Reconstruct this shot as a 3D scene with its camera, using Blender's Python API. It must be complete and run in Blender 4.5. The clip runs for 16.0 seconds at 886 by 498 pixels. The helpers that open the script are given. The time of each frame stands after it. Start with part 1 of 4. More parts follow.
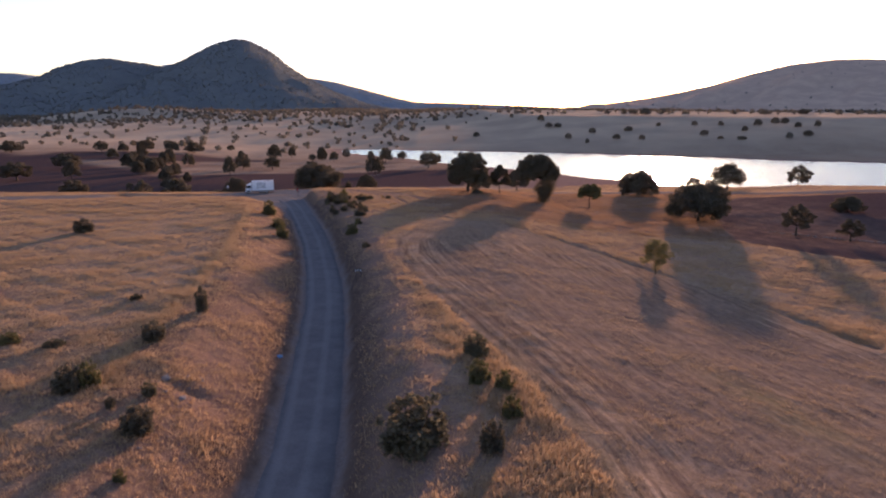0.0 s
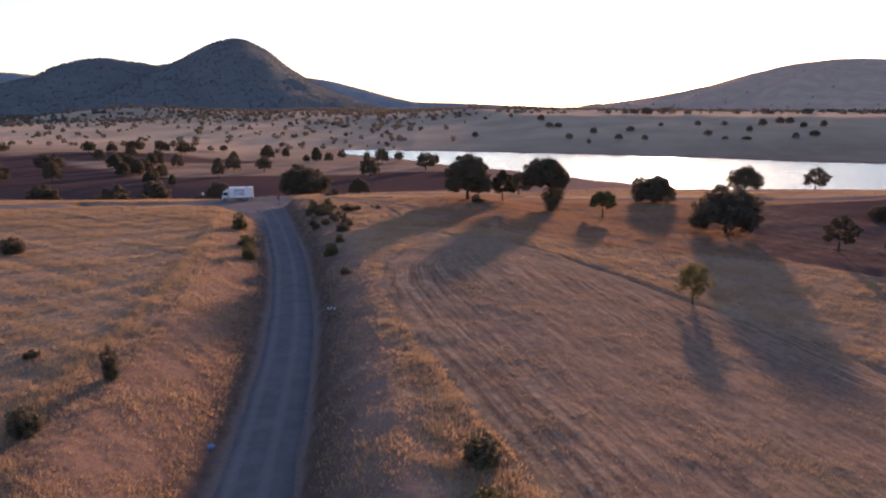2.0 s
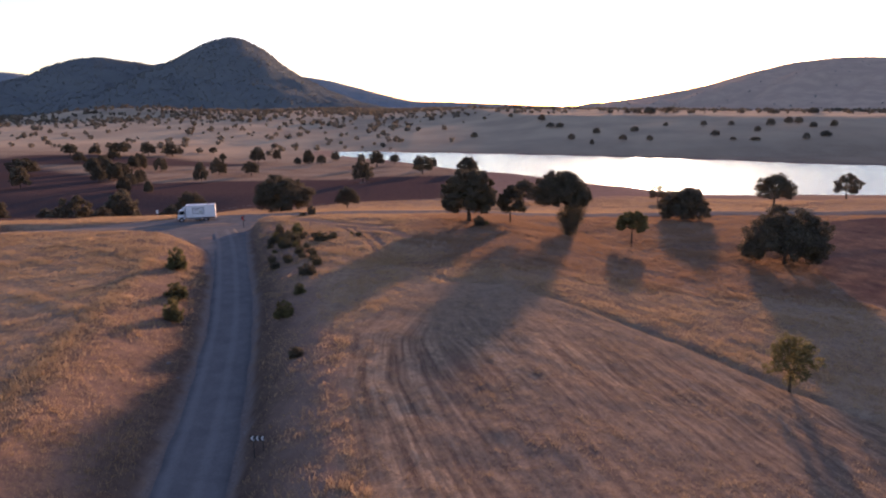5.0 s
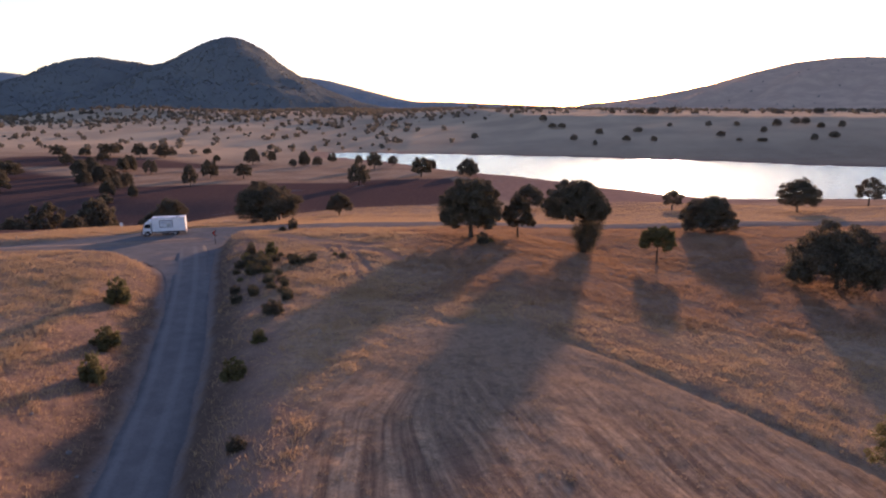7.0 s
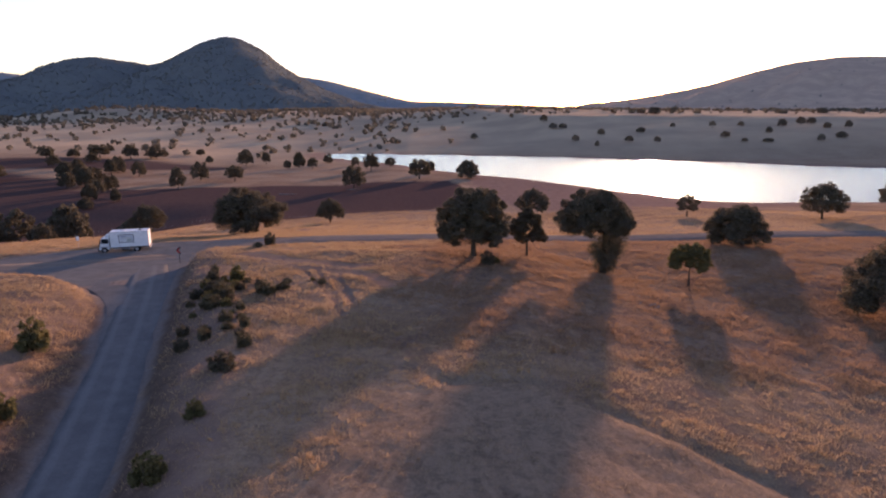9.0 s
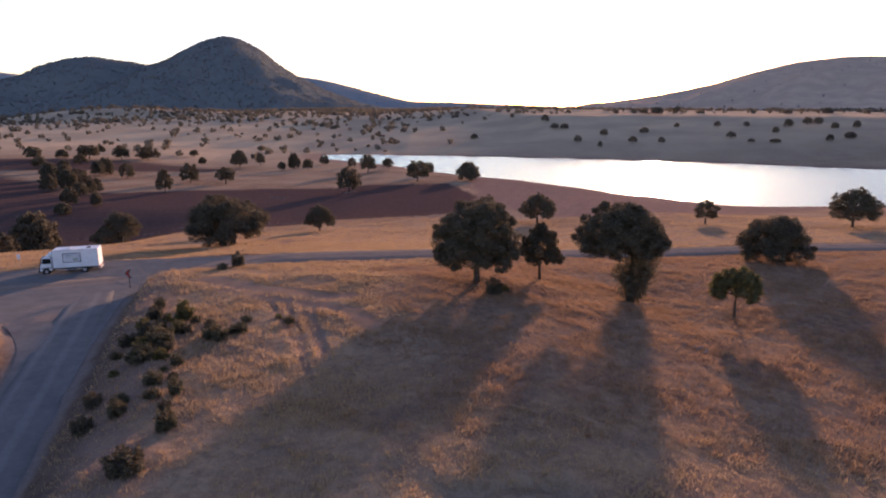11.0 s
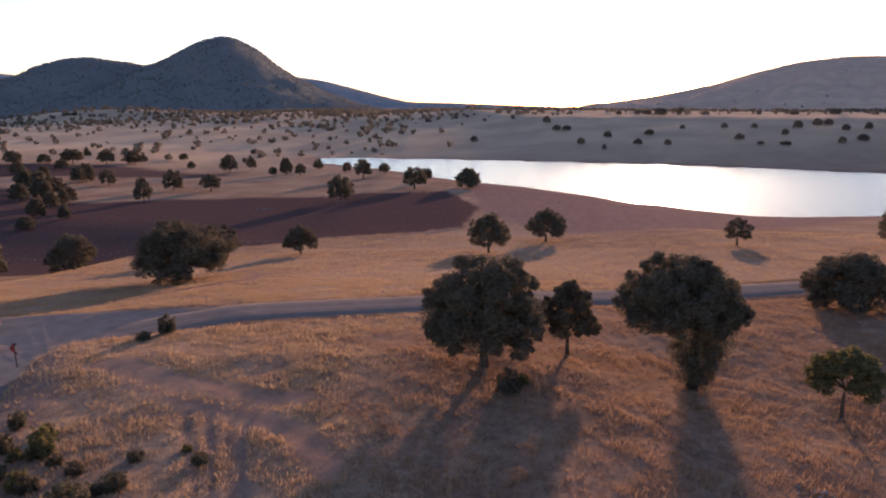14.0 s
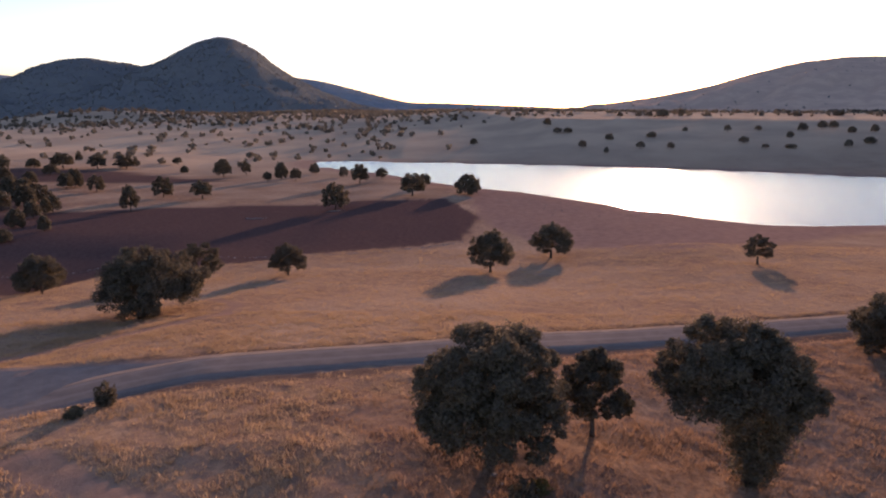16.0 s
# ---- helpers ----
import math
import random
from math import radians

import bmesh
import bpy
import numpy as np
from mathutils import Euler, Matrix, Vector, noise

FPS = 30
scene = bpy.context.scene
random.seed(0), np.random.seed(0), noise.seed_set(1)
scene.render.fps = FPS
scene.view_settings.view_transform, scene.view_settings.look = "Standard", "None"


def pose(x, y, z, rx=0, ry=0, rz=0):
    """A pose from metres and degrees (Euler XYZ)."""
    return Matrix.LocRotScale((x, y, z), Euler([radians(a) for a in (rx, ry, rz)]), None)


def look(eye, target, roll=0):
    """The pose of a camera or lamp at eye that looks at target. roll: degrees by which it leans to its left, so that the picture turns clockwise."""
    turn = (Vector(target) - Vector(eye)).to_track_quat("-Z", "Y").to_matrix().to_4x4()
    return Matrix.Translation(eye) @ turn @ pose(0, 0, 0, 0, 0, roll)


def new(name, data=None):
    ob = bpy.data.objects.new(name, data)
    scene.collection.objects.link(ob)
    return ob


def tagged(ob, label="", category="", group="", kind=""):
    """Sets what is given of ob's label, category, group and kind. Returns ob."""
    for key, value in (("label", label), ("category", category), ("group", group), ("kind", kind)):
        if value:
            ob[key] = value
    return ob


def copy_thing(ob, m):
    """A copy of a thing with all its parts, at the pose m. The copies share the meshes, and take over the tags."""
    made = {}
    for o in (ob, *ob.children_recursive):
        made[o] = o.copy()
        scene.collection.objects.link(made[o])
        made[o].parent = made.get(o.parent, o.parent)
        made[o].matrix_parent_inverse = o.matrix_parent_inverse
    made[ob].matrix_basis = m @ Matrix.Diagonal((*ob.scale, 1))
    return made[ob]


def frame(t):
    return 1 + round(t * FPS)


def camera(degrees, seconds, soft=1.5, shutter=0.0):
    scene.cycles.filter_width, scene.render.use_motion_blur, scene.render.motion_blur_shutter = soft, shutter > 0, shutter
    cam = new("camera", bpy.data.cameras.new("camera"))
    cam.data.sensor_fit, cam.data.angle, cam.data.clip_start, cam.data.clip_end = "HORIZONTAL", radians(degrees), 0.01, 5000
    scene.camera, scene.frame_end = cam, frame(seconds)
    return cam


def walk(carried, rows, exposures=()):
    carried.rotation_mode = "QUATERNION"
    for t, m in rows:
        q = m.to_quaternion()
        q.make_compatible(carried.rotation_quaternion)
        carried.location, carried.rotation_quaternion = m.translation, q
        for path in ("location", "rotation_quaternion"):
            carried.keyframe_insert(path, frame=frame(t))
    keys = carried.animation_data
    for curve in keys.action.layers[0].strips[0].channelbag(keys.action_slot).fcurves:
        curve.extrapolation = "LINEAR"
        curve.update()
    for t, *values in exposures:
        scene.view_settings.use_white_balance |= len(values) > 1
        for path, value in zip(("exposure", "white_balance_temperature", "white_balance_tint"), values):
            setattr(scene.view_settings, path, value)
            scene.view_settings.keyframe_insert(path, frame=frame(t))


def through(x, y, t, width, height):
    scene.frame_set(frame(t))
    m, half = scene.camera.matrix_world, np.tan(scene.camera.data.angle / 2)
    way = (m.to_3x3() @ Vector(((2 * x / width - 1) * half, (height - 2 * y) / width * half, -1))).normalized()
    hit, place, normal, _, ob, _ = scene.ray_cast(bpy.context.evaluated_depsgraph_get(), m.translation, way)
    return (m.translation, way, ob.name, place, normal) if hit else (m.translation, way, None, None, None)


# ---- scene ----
cam = camera(70.0, 16.0, soft=2.1)
METRES, EYE, TILT, LEAN = 90.0, 20.0, -12.63, 0.0
ROWS = [
    (0.0, 0.0000, 0.0000, 0.0000, -0.00, 0.00, 0.00),
    (0.5, 0.0015, 0.0437, 0.0089, 0.02, -0.02, 0.01),
    (1.0, 0.0028, 0.0880, 0.0176, -0.05, -0.02, 0.02),
    (1.5, 0.0036, 0.1312, 0.0265, -0.09, -0.02, 0.03),
    (2.0, 0.0045, 0.1737, 0.0365, -0.12, -0.03, 0.02),
    (2.5, 0.0049, 0.2159, 0.0477, -0.17, -0.03, 0.05),
    (3.0, 0.0059, 0.2596, 0.0591, -0.23, -0.05, 0.08),
    (3.5, 0.0068, 0.3034, 0.0709, -0.26, -0.08, 0.09),
    (4.0, 0.0078, 0.3476, 0.0826, -0.26, -0.10, 0.12),
    (6.5, 0.0123, 0.5523, 0.1286, -0.24, -0.08, 0.12),
    (7.0, 0.0134, 0.5909, 0.1370, -0.25, -0.08, 0.12),
    (7.5, 0.0141, 0.6302, 0.1452, -0.29, -0.08, 0.14),
    (8.0, 0.0146, 0.6686, 0.1533, -0.28, -0.09, 0.17),
    (8.5, 0.0149, 0.7052, 0.1605, -0.28, -0.08, 0.14),
    (9.0, 0.0156, 0.7427, 0.1678, -0.33, -0.07, 0.17),
    (11.5, 0.0206, 0.9395, 0.2065, -0.36, -0.06, 0.16),
    (12.0, 0.0219, 0.9789, 0.2141, -0.37, -0.07, 0.17),
    (12.5, 0.0234, 1.0161, 0.2237, -0.36, -0.08, 0.19),
    (13.0, 0.0244, 1.0524, 0.2375, -0.39, -0.07, 0.20),
    (13.5, 0.0250, 1.0882, 0.2519, -0.43, -0.06, 0.18),
    (14.0, 0.0260, 1.1230, 0.2655, -0.40, -0.05, 0.23),
    (14.5, 0.0266, 1.1570, 0.2789, -0.43, -0.05, 0.23),
    (15.0, 0.0277, 1.1923, 0.2921, -0.42, -0.05, 0.22),
    (15.5, 0.0286, 1.2232, 0.3040, -0.43, -0.04, 0.24),
    (16.0, 0.0294, 1.2436, 0.3139, -0.46, -0.02, 0.28),
]
walk(cam, [(t, pose(0, 0, EYE, TILT, LEAN, 0) @ pose(METRES * x, METRES * y, METRES * z, 90 + pitch, roll, yaw)) for t, x, y, z, yaw, pitch, roll in ROWS],
     exposures=[(0.0, 1.86, 6650, 45), (9.0, 1.87, 6650, 45), (12.5, 1.93, 6650, 45), (16.0, 1.74, 6650, 45)])

# ---- light: a low sun over the lake, evening sky ----
SUN_AZIMUTH, SUN_HEIGHT = 18.8, 5.9          # degrees to the right of straight ahead, degrees above the horizon
world = bpy.data.worlds.new("evening_sky")
scene.world = world
world.use_nodes = True
wn, wl = world.node_tree.nodes, world.node_tree.links
sky = wn.new("ShaderNodeTexSky")
sky.sky_type, sky.sun_disc = "NISHITA", False
sky.sun_elevation, sky.sun_rotation = radians(SUN_HEIGHT), radians(SUN_AZIMUTH)
sky.altitude, sky.air_density, sky.dust_density, sky.ozone_density = 900, 1.0, 1.2, 2.0
wn["Background"].inputs["Strength"].default_value = 0.102
wl.new(sky.outputs["Color"], wn["Background"].inputs["Color"])
lamp = bpy.data.lights.new("sun", "SUN")
lamp.energy, lamp.angle, lamp.color = 2.15, radians(2.0), (1.0, 0.70, 0.41)
sun = new("sun", lamp)
sa, se = radians(SUN_AZIMUTH), radians(SUN_HEIGHT)
toward_sun = Vector((math.sin(sa) * math.cos(se), math.cos(sa) * math.cos(se), math.sin(se)))
sun.matrix_world = look((0, 0, 200), Vector((0, 0, 200)) - toward_sun)

# ---- materials ----
class Nodes:
    """A material's node tree, with short calls for the nodes used here."""
    def __init__(self, name, gloss=False):
        self.mat = bpy.data.materials.new(name)
        self.mat.use_nodes = True
        self.n, self.l = self.mat.node_tree.nodes, self.mat.node_tree.links
        self.b = self.n["Principled BSDF"]
        self.b.inputs["Roughness"].default_value = 0.9
        self.b.inputs["Specular IOR Level"].default_value = 0.2 if gloss else 0.0
        self.where = None

    def put(self, socket, v):
        if isinstance(v, bpy.types.NodeSocket):
            self.l.new(v, socket)
        else:
            socket.default_value = v

    def at(self):
        if self.where is None:
            self.where = self.n.new("ShaderNodeNewGeometry").outputs["Position"]
        return self.where

    def noise(self, scale, detail=4.0, rough=0.55, stretch=None, warp=0.0):
        t = self.n.new("ShaderNodeTexNoise")
        t.inputs["Scale"].default_value, t.inputs["Detail"].default_value, t.inputs["Roughness"].default_value = scale, detail, rough
        t.inputs["Distortion"].default_value = warp
        v = self.at()
        if stretch:
            m = self.n.new("ShaderNodeMapping")
            self.l.new(v, m.inputs["Vector"])
            m.inputs["Scale"].default_value = stretch
            v = m.outputs["Vector"]
        self.l.new(v, t.inputs["Vector"])
        return t.outputs["Fac"]

    def attr(self, name):
        a = self.n.new("ShaderNodeAttribute")
        a.attribute_name = name
        return a.outputs["Fac"]

    def ob_random(self):
        return self.n.new("ShaderNodeObjectInfo").outputs["Random"]

    def island(self):
        return self.n.new("ShaderNodeNewGeometry").outputs["Random Per Island"]

    def span(self, v, a, b, lo=0.0, hi=1.0):
        m = self.n.new("ShaderNodeMapRange")
        self.put(m.inputs["Value"], v)
        for key, val in (("From Min", a), ("From Max", b), ("To Min", lo), ("To Max", hi)):
            self.put(m.inputs[key], val)
        return m.outputs["Result"]

    def math(self, op, a, b=0.0):
        m = self.n.new("ShaderNodeMath")
        m.operation = op
        self.put(m.inputs[0], a)
        self.put(m.inputs[1], b)
        return m.outputs[0]

    def mix(self, f, a, b, how="MIX"):
        m = self.n.new("ShaderNodeMix")
        m.data_type, m.blend_type = "RGBA", how
        self.put(m.inputs[0], f)
        for i, c in ((6, a), (7, b)):
            self.put(m.inputs[i], c if isinstance(c, bpy.types.NodeSocket) else (*c, 1.0))
        return m.outputs[2]

    def done(self, color, rough=None, bump=None, strength=0.5, distance=0.05, **more):
        self.put(self.b.inputs["Base Color"], color if isinstance(color, bpy.types.NodeSocket) else (*color, 1.0))
        if rough is not None:
            self.put(self.b.inputs["Roughness"], rough)
        if bump is not None:
            k = self.n.new("ShaderNodeBump")
            k.inputs["Strength"].default_value, k.inputs["Distance"].default_value = strength, distance
            self.l.new(bump, k.inputs["Height"])
            self.l.new(k.outputs["Normal"], self.b.inputs["Normal"])
        for key, v in more.items():
            self.put(self.b.inputs[key.replace("_", " ")], v)
        return self.mat


def make_ground():
    q = Nodes("dry_land")
    big, mid, clump, fine, grain = q.noise(0.035, 3), q.noise(0.35, 5, 0.6), q.noise(1.1, 5, 0.68, None, 0.6), q.noise(4.0, 5, 0.7), q.noise(14.0, 4, 0.75)
    speck = q.math("ADD", q.math("MULTIPLY", clump, 0.5), q.math("ADD", q.math("MULTIPLY", fine, 0.3), q.math("MULTIPLY", grain, 0.2)))
    gold, brown, pale = (0.37, 0.245, 0.145), (0.235, 0.15, 0.11), (0.40, 0.285, 0.19)
    c = q.mix(q.span(mid, 0.35, 0.65), gold, brown)
    c = q.mix(q.span(big, 0.4, 0.65), c, pale)
    c = q.mix(q.span(speck, 0.44, 0.60), c, q.mix(0.6, c, (0.13, 0.085, 0.065)))
    # stubble: greyer, in uneven rows that follow the field's edge
    across = q.n.new("ShaderNodeCombineXYZ")
    q.put(across.inputs["X"], q.math("MULTIPLY", q.math("ADD", q.attr("row"), q.math("MULTIPLY", mid, 0.5)), 1.0))
    q.put(across.inputs["Y"], q.math("MULTIPLY", q.attr("along"), 0.045))

    def streak(scale, detail):
        t = q.n.new("ShaderNodeTexNoise")
        t.inputs["Scale"].default_value, t.inputs["Detail"].default_value, t.inputs["Roughness"].default_value = scale, detail, 0.6
        q.l.new(across.outputs[0], t.inputs["Vector"])
        return t.outputs["Fac"]

    thin, broad = streak(1.5, 3), streak(0.33, 2)
    st = q.mix(q.math("ADD", 0.5, q.math("MULTIPLY", q.math("SUBTRACT", q.span(thin, 0.38, 0.62), 0.5), q.attr("rowed"))), (0.17, 0.115, 0.085), (0.43, 0.31, 0.21))
    st = q.mix(q.math("MULTIPLY", q.span(broad, 0.46, 0.64, 0.0, 0.45), q.attr("rowed")), st, (0.17, 0.115, 0.088))
    st = q.mix(q.span(speck, 0.45, 0.62), st, q.mix(0.75, st, (0.12, 0.085, 0.06)))
    st = q.mix(q.math("MULTIPLY", q.attr("green"), q.span(mid, 0.3, 0.6, 0.3, 0.9)), st, (0.21, 0.19, 0.075))
    st = q.mix(q.math("MULTIPLY", q.attr("dull"), q.span(big, 0.3, 0.6, 0.45, 0.8)), st, q.mix(q.span(speck, 0.42, 0.6), (0.235, 0.175, 0.135), (0.13, 0.095, 0.075)))
    # pale dry grass far off, its colour lifted further for haze
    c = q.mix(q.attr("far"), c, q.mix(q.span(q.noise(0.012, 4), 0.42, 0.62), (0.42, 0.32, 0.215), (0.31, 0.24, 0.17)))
    c = q.mix(q.attr("verge"), c, q.mix(q.span(speck, 0.42, 0.6), q.mix(q.span(mid, 0.35, 0.65), (0.34, 0.205, 0.125), (0.24, 0.148, 0.105)), (0.125, 0.08, 0.062)))
    c = q.mix(q.attr("stubble"), c, st)
    soil = q.mix(q.span(q.noise(0.8, 6, 0.7), 0.3, 0.7), (0.072, 0.046, 0.042), (0.115, 0.075, 0.066))
    c = q.mix(q.attr("soil"), c, soil)
    bare = q.mix(q.span(mid, 0.3, 0.7), (0.19, 0.122, 0.098), (0.28, 0.188, 0.148))
    bare = q.mix(q.span(q.noise(5.0, 4, 0.7), 0.55, 0.8, 0, 0.7), bare, (0.38, 0.28, 0.215))
    c = q.mix(q.attr("bare"), c, bare)
    c = q.mix(q.attr("weed"), c, q.mix(q.span(speck, 0.42, 0.6), (0.14, 0.098, 0.075), (0.075, 0.053, 0.044)))
    c = q.mix(q.attr("russet"), c, q.mix(q.span(speck, 0.42, 0.6), q.mix(q.span(mid, 0.4, 0.65), (0.32, 0.20, 0.13), (0.23, 0.145, 0.105)), (0.12, 0.074, 0.055)))
    grit = q.mix(q.span(fine, 0.3, 0.75), (0.16, 0.13, 0.115), (0.27, 0.225, 0.195))
    c = q.mix(q.attr("grit"), c, grit)
    h = q.math("ADD", q.math("MULTIPLY", clump, 0.8), q.math("ADD", q.math("MULTIPLY", fine, 0.5), q.math("MULTIPLY", grain, 0.25)))
    h = q.math("ADD", h, q.math("MULTIPLY", q.math("MULTIPLY", thin, q.math("MULTIPLY", q.attr("rowed"), q.attr("stubble"))), 0.9))
    # standing grass far off catches the low light at its tips
    return q.done(c, 0.95, h, 1.0, 0.18, Sheen_Weight=q.math("MULTIPLY", q.attr("far"), 0.1), Sheen_Roughness=0.5, Sheen_Tint=(0.85, 0.66, 0.48, 1.0))


def make_road(name, lo, hi):
    q = Nodes(name)
    along = q.attr("across")
    wear = q.math("SINE", q.math("MULTIPLY", along, 3.0))
    c = q.mix(q.span(q.noise(0.5, 6, 0.65), 0.3, 0.7), lo, hi)
    c = q.mix(q.span(wear, 0.2, 1.0, 0, 0.35), c, tuple(v * 1.35 for v in hi))
    c = q.mix(q.span(q.noise(6.0, 5, 0.8), 0.45, 0.75, 0, 0.5), c, tuple(v * 0.7 for v in lo))
    return q.done(c, 0.9, q.noise(30.0, 3, 0.7), 0.4, 0.02)


def make_leaves(name, dark, light, dry=(0.16, 0.12, 0.05), through=0.35):
    q = Nodes(name)
    r = q.island()
    c = q.mix(r, dark, light)
    c = q.mix(q.span(q.noise(0.5, 2), 0.55, 0.75, 0, 0.35), c, dry)
    c = q.mix(q.span(q.ob_random(), 0, 1, 0.0, 0.3), c, tuple(v * 1.25 for v in light))
    mat = q.done(c, 0.6)
    thin = q.n.new("ShaderNodeBsdfTranslucent")
    q.l.new(c, thin.inputs["Color"])
    blend = q.n.new("ShaderNodeMixShader")
    blend.inputs[0].default_value = through
    q.l.new(q.b.outputs[0], blend.inputs[1])
    q.l.new(thin.outputs[0], blend.inputs[2])
    q.l.new(blend.outputs[0], q.n["Material Output"].inputs["Surface"])
    return mat


def make_plain(name, lo, hi, scale=3.0, rough=0.8, bump=0.0, **more):
    q = Nodes(name, True)
    f = q.noise(scale, 5, 0.6)
    return q.done(q.mix(q.span(f, 0.3, 0.7), lo, hi), rough, q.noise(scale * 5, 4) if bump else None, bump, 0.03, **more)


def make_slopes(name, grass, scrub, rough_scale, relief=0.35):
    q = Nodes(name)
    f = q.span(q.noise(rough_scale, 6, 0.7), 0.40, 0.56)
    c = q.mix(f, grass, scrub)
    c = q.mix(q.span(q.noise(rough_scale * 0.12, 3), 0.4, 0.7, 0, 0.5), c, scrub)
    return q.done(c, 0.95, q.noise(rough_scale * 0.7, 5, 0.7), relief, 10.0)


def make_water():
    """Turbid green-blue water under a gloss that grows towards grazing view."""
    q = Nodes("lake_water", True)
    swell = q.math("ADD", q.noise(0.5, 4, 0.6, (1, 2.2, 1)), q.math("MULTIPLY", q.noise(2.2, 3, 0.6), 0.4))
    mat = q.done((0.05, 0.13, 0.14), 0.6, swell, 0.6, 0.3)
    bump = q.b.inputs["Normal"].links[0].from_socket
    gloss = q.n.new("ShaderNodeBsdfGlossy")
    # gloss tinted cyan to stand for a bluer sky mirrored in it
    gloss.inputs["Color"].default_value, gloss.inputs["Roughness"].default_value = (0.70, 0.91, 0.93, 1.0), 0.15
    q.l.new(bump, gloss.inputs["Normal"])
    fresnel = q.n.new("ShaderNodeFresnel")
    fresnel.inputs["IOR"].default_value = 1.33
    q.l.new(bump, fresnel.inputs["Normal"])
    blend = q.n.new("ShaderNodeMixShader")
    q.l.new(fresnel.outputs[0], blend.inputs[0])
    q.l.new(q.b.outputs[0], blend.inputs[1])
    q.l.new(gloss.outputs[0], blend.inputs[2])
    q.l.new(blend.outputs[0], q.n["Material Output"].inputs["Surface"])
    return mat


M_GROUND = make_ground()
M_ASPHALT = make_road("worn_asphalt", (0.13, 0.127, 0.122), (0.19, 0.184, 0.175))
M_GRAVEL = make_road("gravel_road", (0.16, 0.133, 0.112), (0.23, 0.192, 0.162))
M_OAK = make_leaves("oak_leaves", (0.08, 0.07, 0.053), (0.15, 0.13, 0.09), (0.17, 0.13, 0.08), 0.42)
M_SCRUB = make_leaves("scrub_leaves", (0.085, 0.078, 0.055), (0.18, 0.158, 0.10), (0.2, 0.15, 0.09), 0.45)
M_YELLOW = make_leaves("yellowing_leaves", (0.095, 0.088, 0.042), (0.20, 0.178, 0.085), (0.2, 0.15, 0.07), 0.5)
M_BARK = make_plain("oak_bark", (0.045, 0.033, 0.025), (0.11, 0.085, 0.065), 4, 0.95, 0.8)
M_STONE = make_plain("field_stone", (0.13, 0.12, 0.11), (0.27, 0.245, 0.22), 2, 0.9, 0.5)
# slope tones lifted in the base colour to stand in for distance haze
M_FOREST = make_slopes("hazed_wooded_slope", (0.15, 0.165, 0.158), (0.13, 0.145, 0.14), 0.03, 0.05)
M_RANGE = make_slopes("hazed_range_slope", (0.26, 0.28, 0.28), (0.21, 0.24, 0.25), 0.02, 0.2)
# bright warm base colour replaces the sunlit haze over this ridge
M_HILL = make_slopes("haze_tinted_slope", (0.56, 0.40, 0.28), (0.46, 0.33, 0.24), 0.02, 0.15)
M_WATER = make_water()
M_WHITE = make_plain("white_box_paint", (0.62, 0.64, 0.65), (0.74, 0.755, 0.76), 1.2, 0.45)
M_DARK = make_plain("dark_frame_paint", (0.02, 0.02, 0.022), (0.035, 0.035, 0.04), 3, 0.5)
M_RUBBER = make_plain("tyre_rubber", (0.015, 0.015, 0.015), (0.03, 0.03, 0.03), 8, 0.9)
M_GLASS = make_plain("cab_glass", (0.012, 0.015, 0.018), (0.02, 0.024, 0.028), 2, 0.08)
M_STEEL = make_plain("galvanised_steel", (0.30, 0.30, 0.31), (0.42, 0.42, 0.43), 6, 0.5, 0.0, Metallic=0.6)
M_RED = make_plain("sign_red", (0.35, 0.02, 0.02), (0.42, 0.03, 0.03), 4, 0.5)
M_POSTER = make_plain("faded_poster", (0.42, 0.46, 0.52), (0.66, 0.67, 0.66), 1.6, 0.5)
M_GRASS = make_leaves("dry_grass_blades", (0.30, 0.20, 0.12), (0.46, 0.32, 0.185), (0.32, 0.21, 0.14), 0.40)
# leaf colour paled to the slopes' haze tone, also offsetting the clumps' own shading
M_WOODS = make_leaves("hazed_woods_leaves", (0.16, 0.17, 0.158), (0.19, 0.20, 0.185), (0.18, 0.18, 0.16), 0.3)
# far trees: haze over the distance is mixed into the leaf colour
M_HAZED_OAK = make_leaves("hazed_oak_leaves", (0.13, 0.113, 0.088), (0.20, 0.172, 0.13), (0.18, 0.145, 0.10), 0.35)
M_RUSSET = make_leaves("russet_grass_blades", (0.21, 0.128, 0.082), (0.36, 0.225, 0.135), (0.24, 0.15, 0.10), 0.40)
M_BAG = make_plain("blue_film", (0.03, 0.16, 0.30), (0.05, 0.24, 0.42), 9, 0.35)
M_STUBBLE = make_leaves("stubble_straw", (0.25, 0.18, 0.12), (0.44, 0.325, 0.21), (0.22, 0.17, 0.10), 0.35)
M_STRAW = make_plain("dry_twig", (0.30, 0.24, 0.18), (0.44, 0.36, 0.28), 6, 0.9)

# ---- the lie of the land ----
LAKE_Z = -26.0
SIDE_ROAD = np.array([(-7.5, -60.0), (-7.8, 0), (-8.5, 25), (-9.3, 38.7), (-10.5, 47.5), (-12.2, 60), (-14.0, 72), (-16.2, 83), (-19.1, 95), (-21.1, 103),
                      (-23.2, 110), (-25.4, 117), (-29.2, 128.5), (-32.5, 138), (-36.3, 148), (-40.0, 157)])
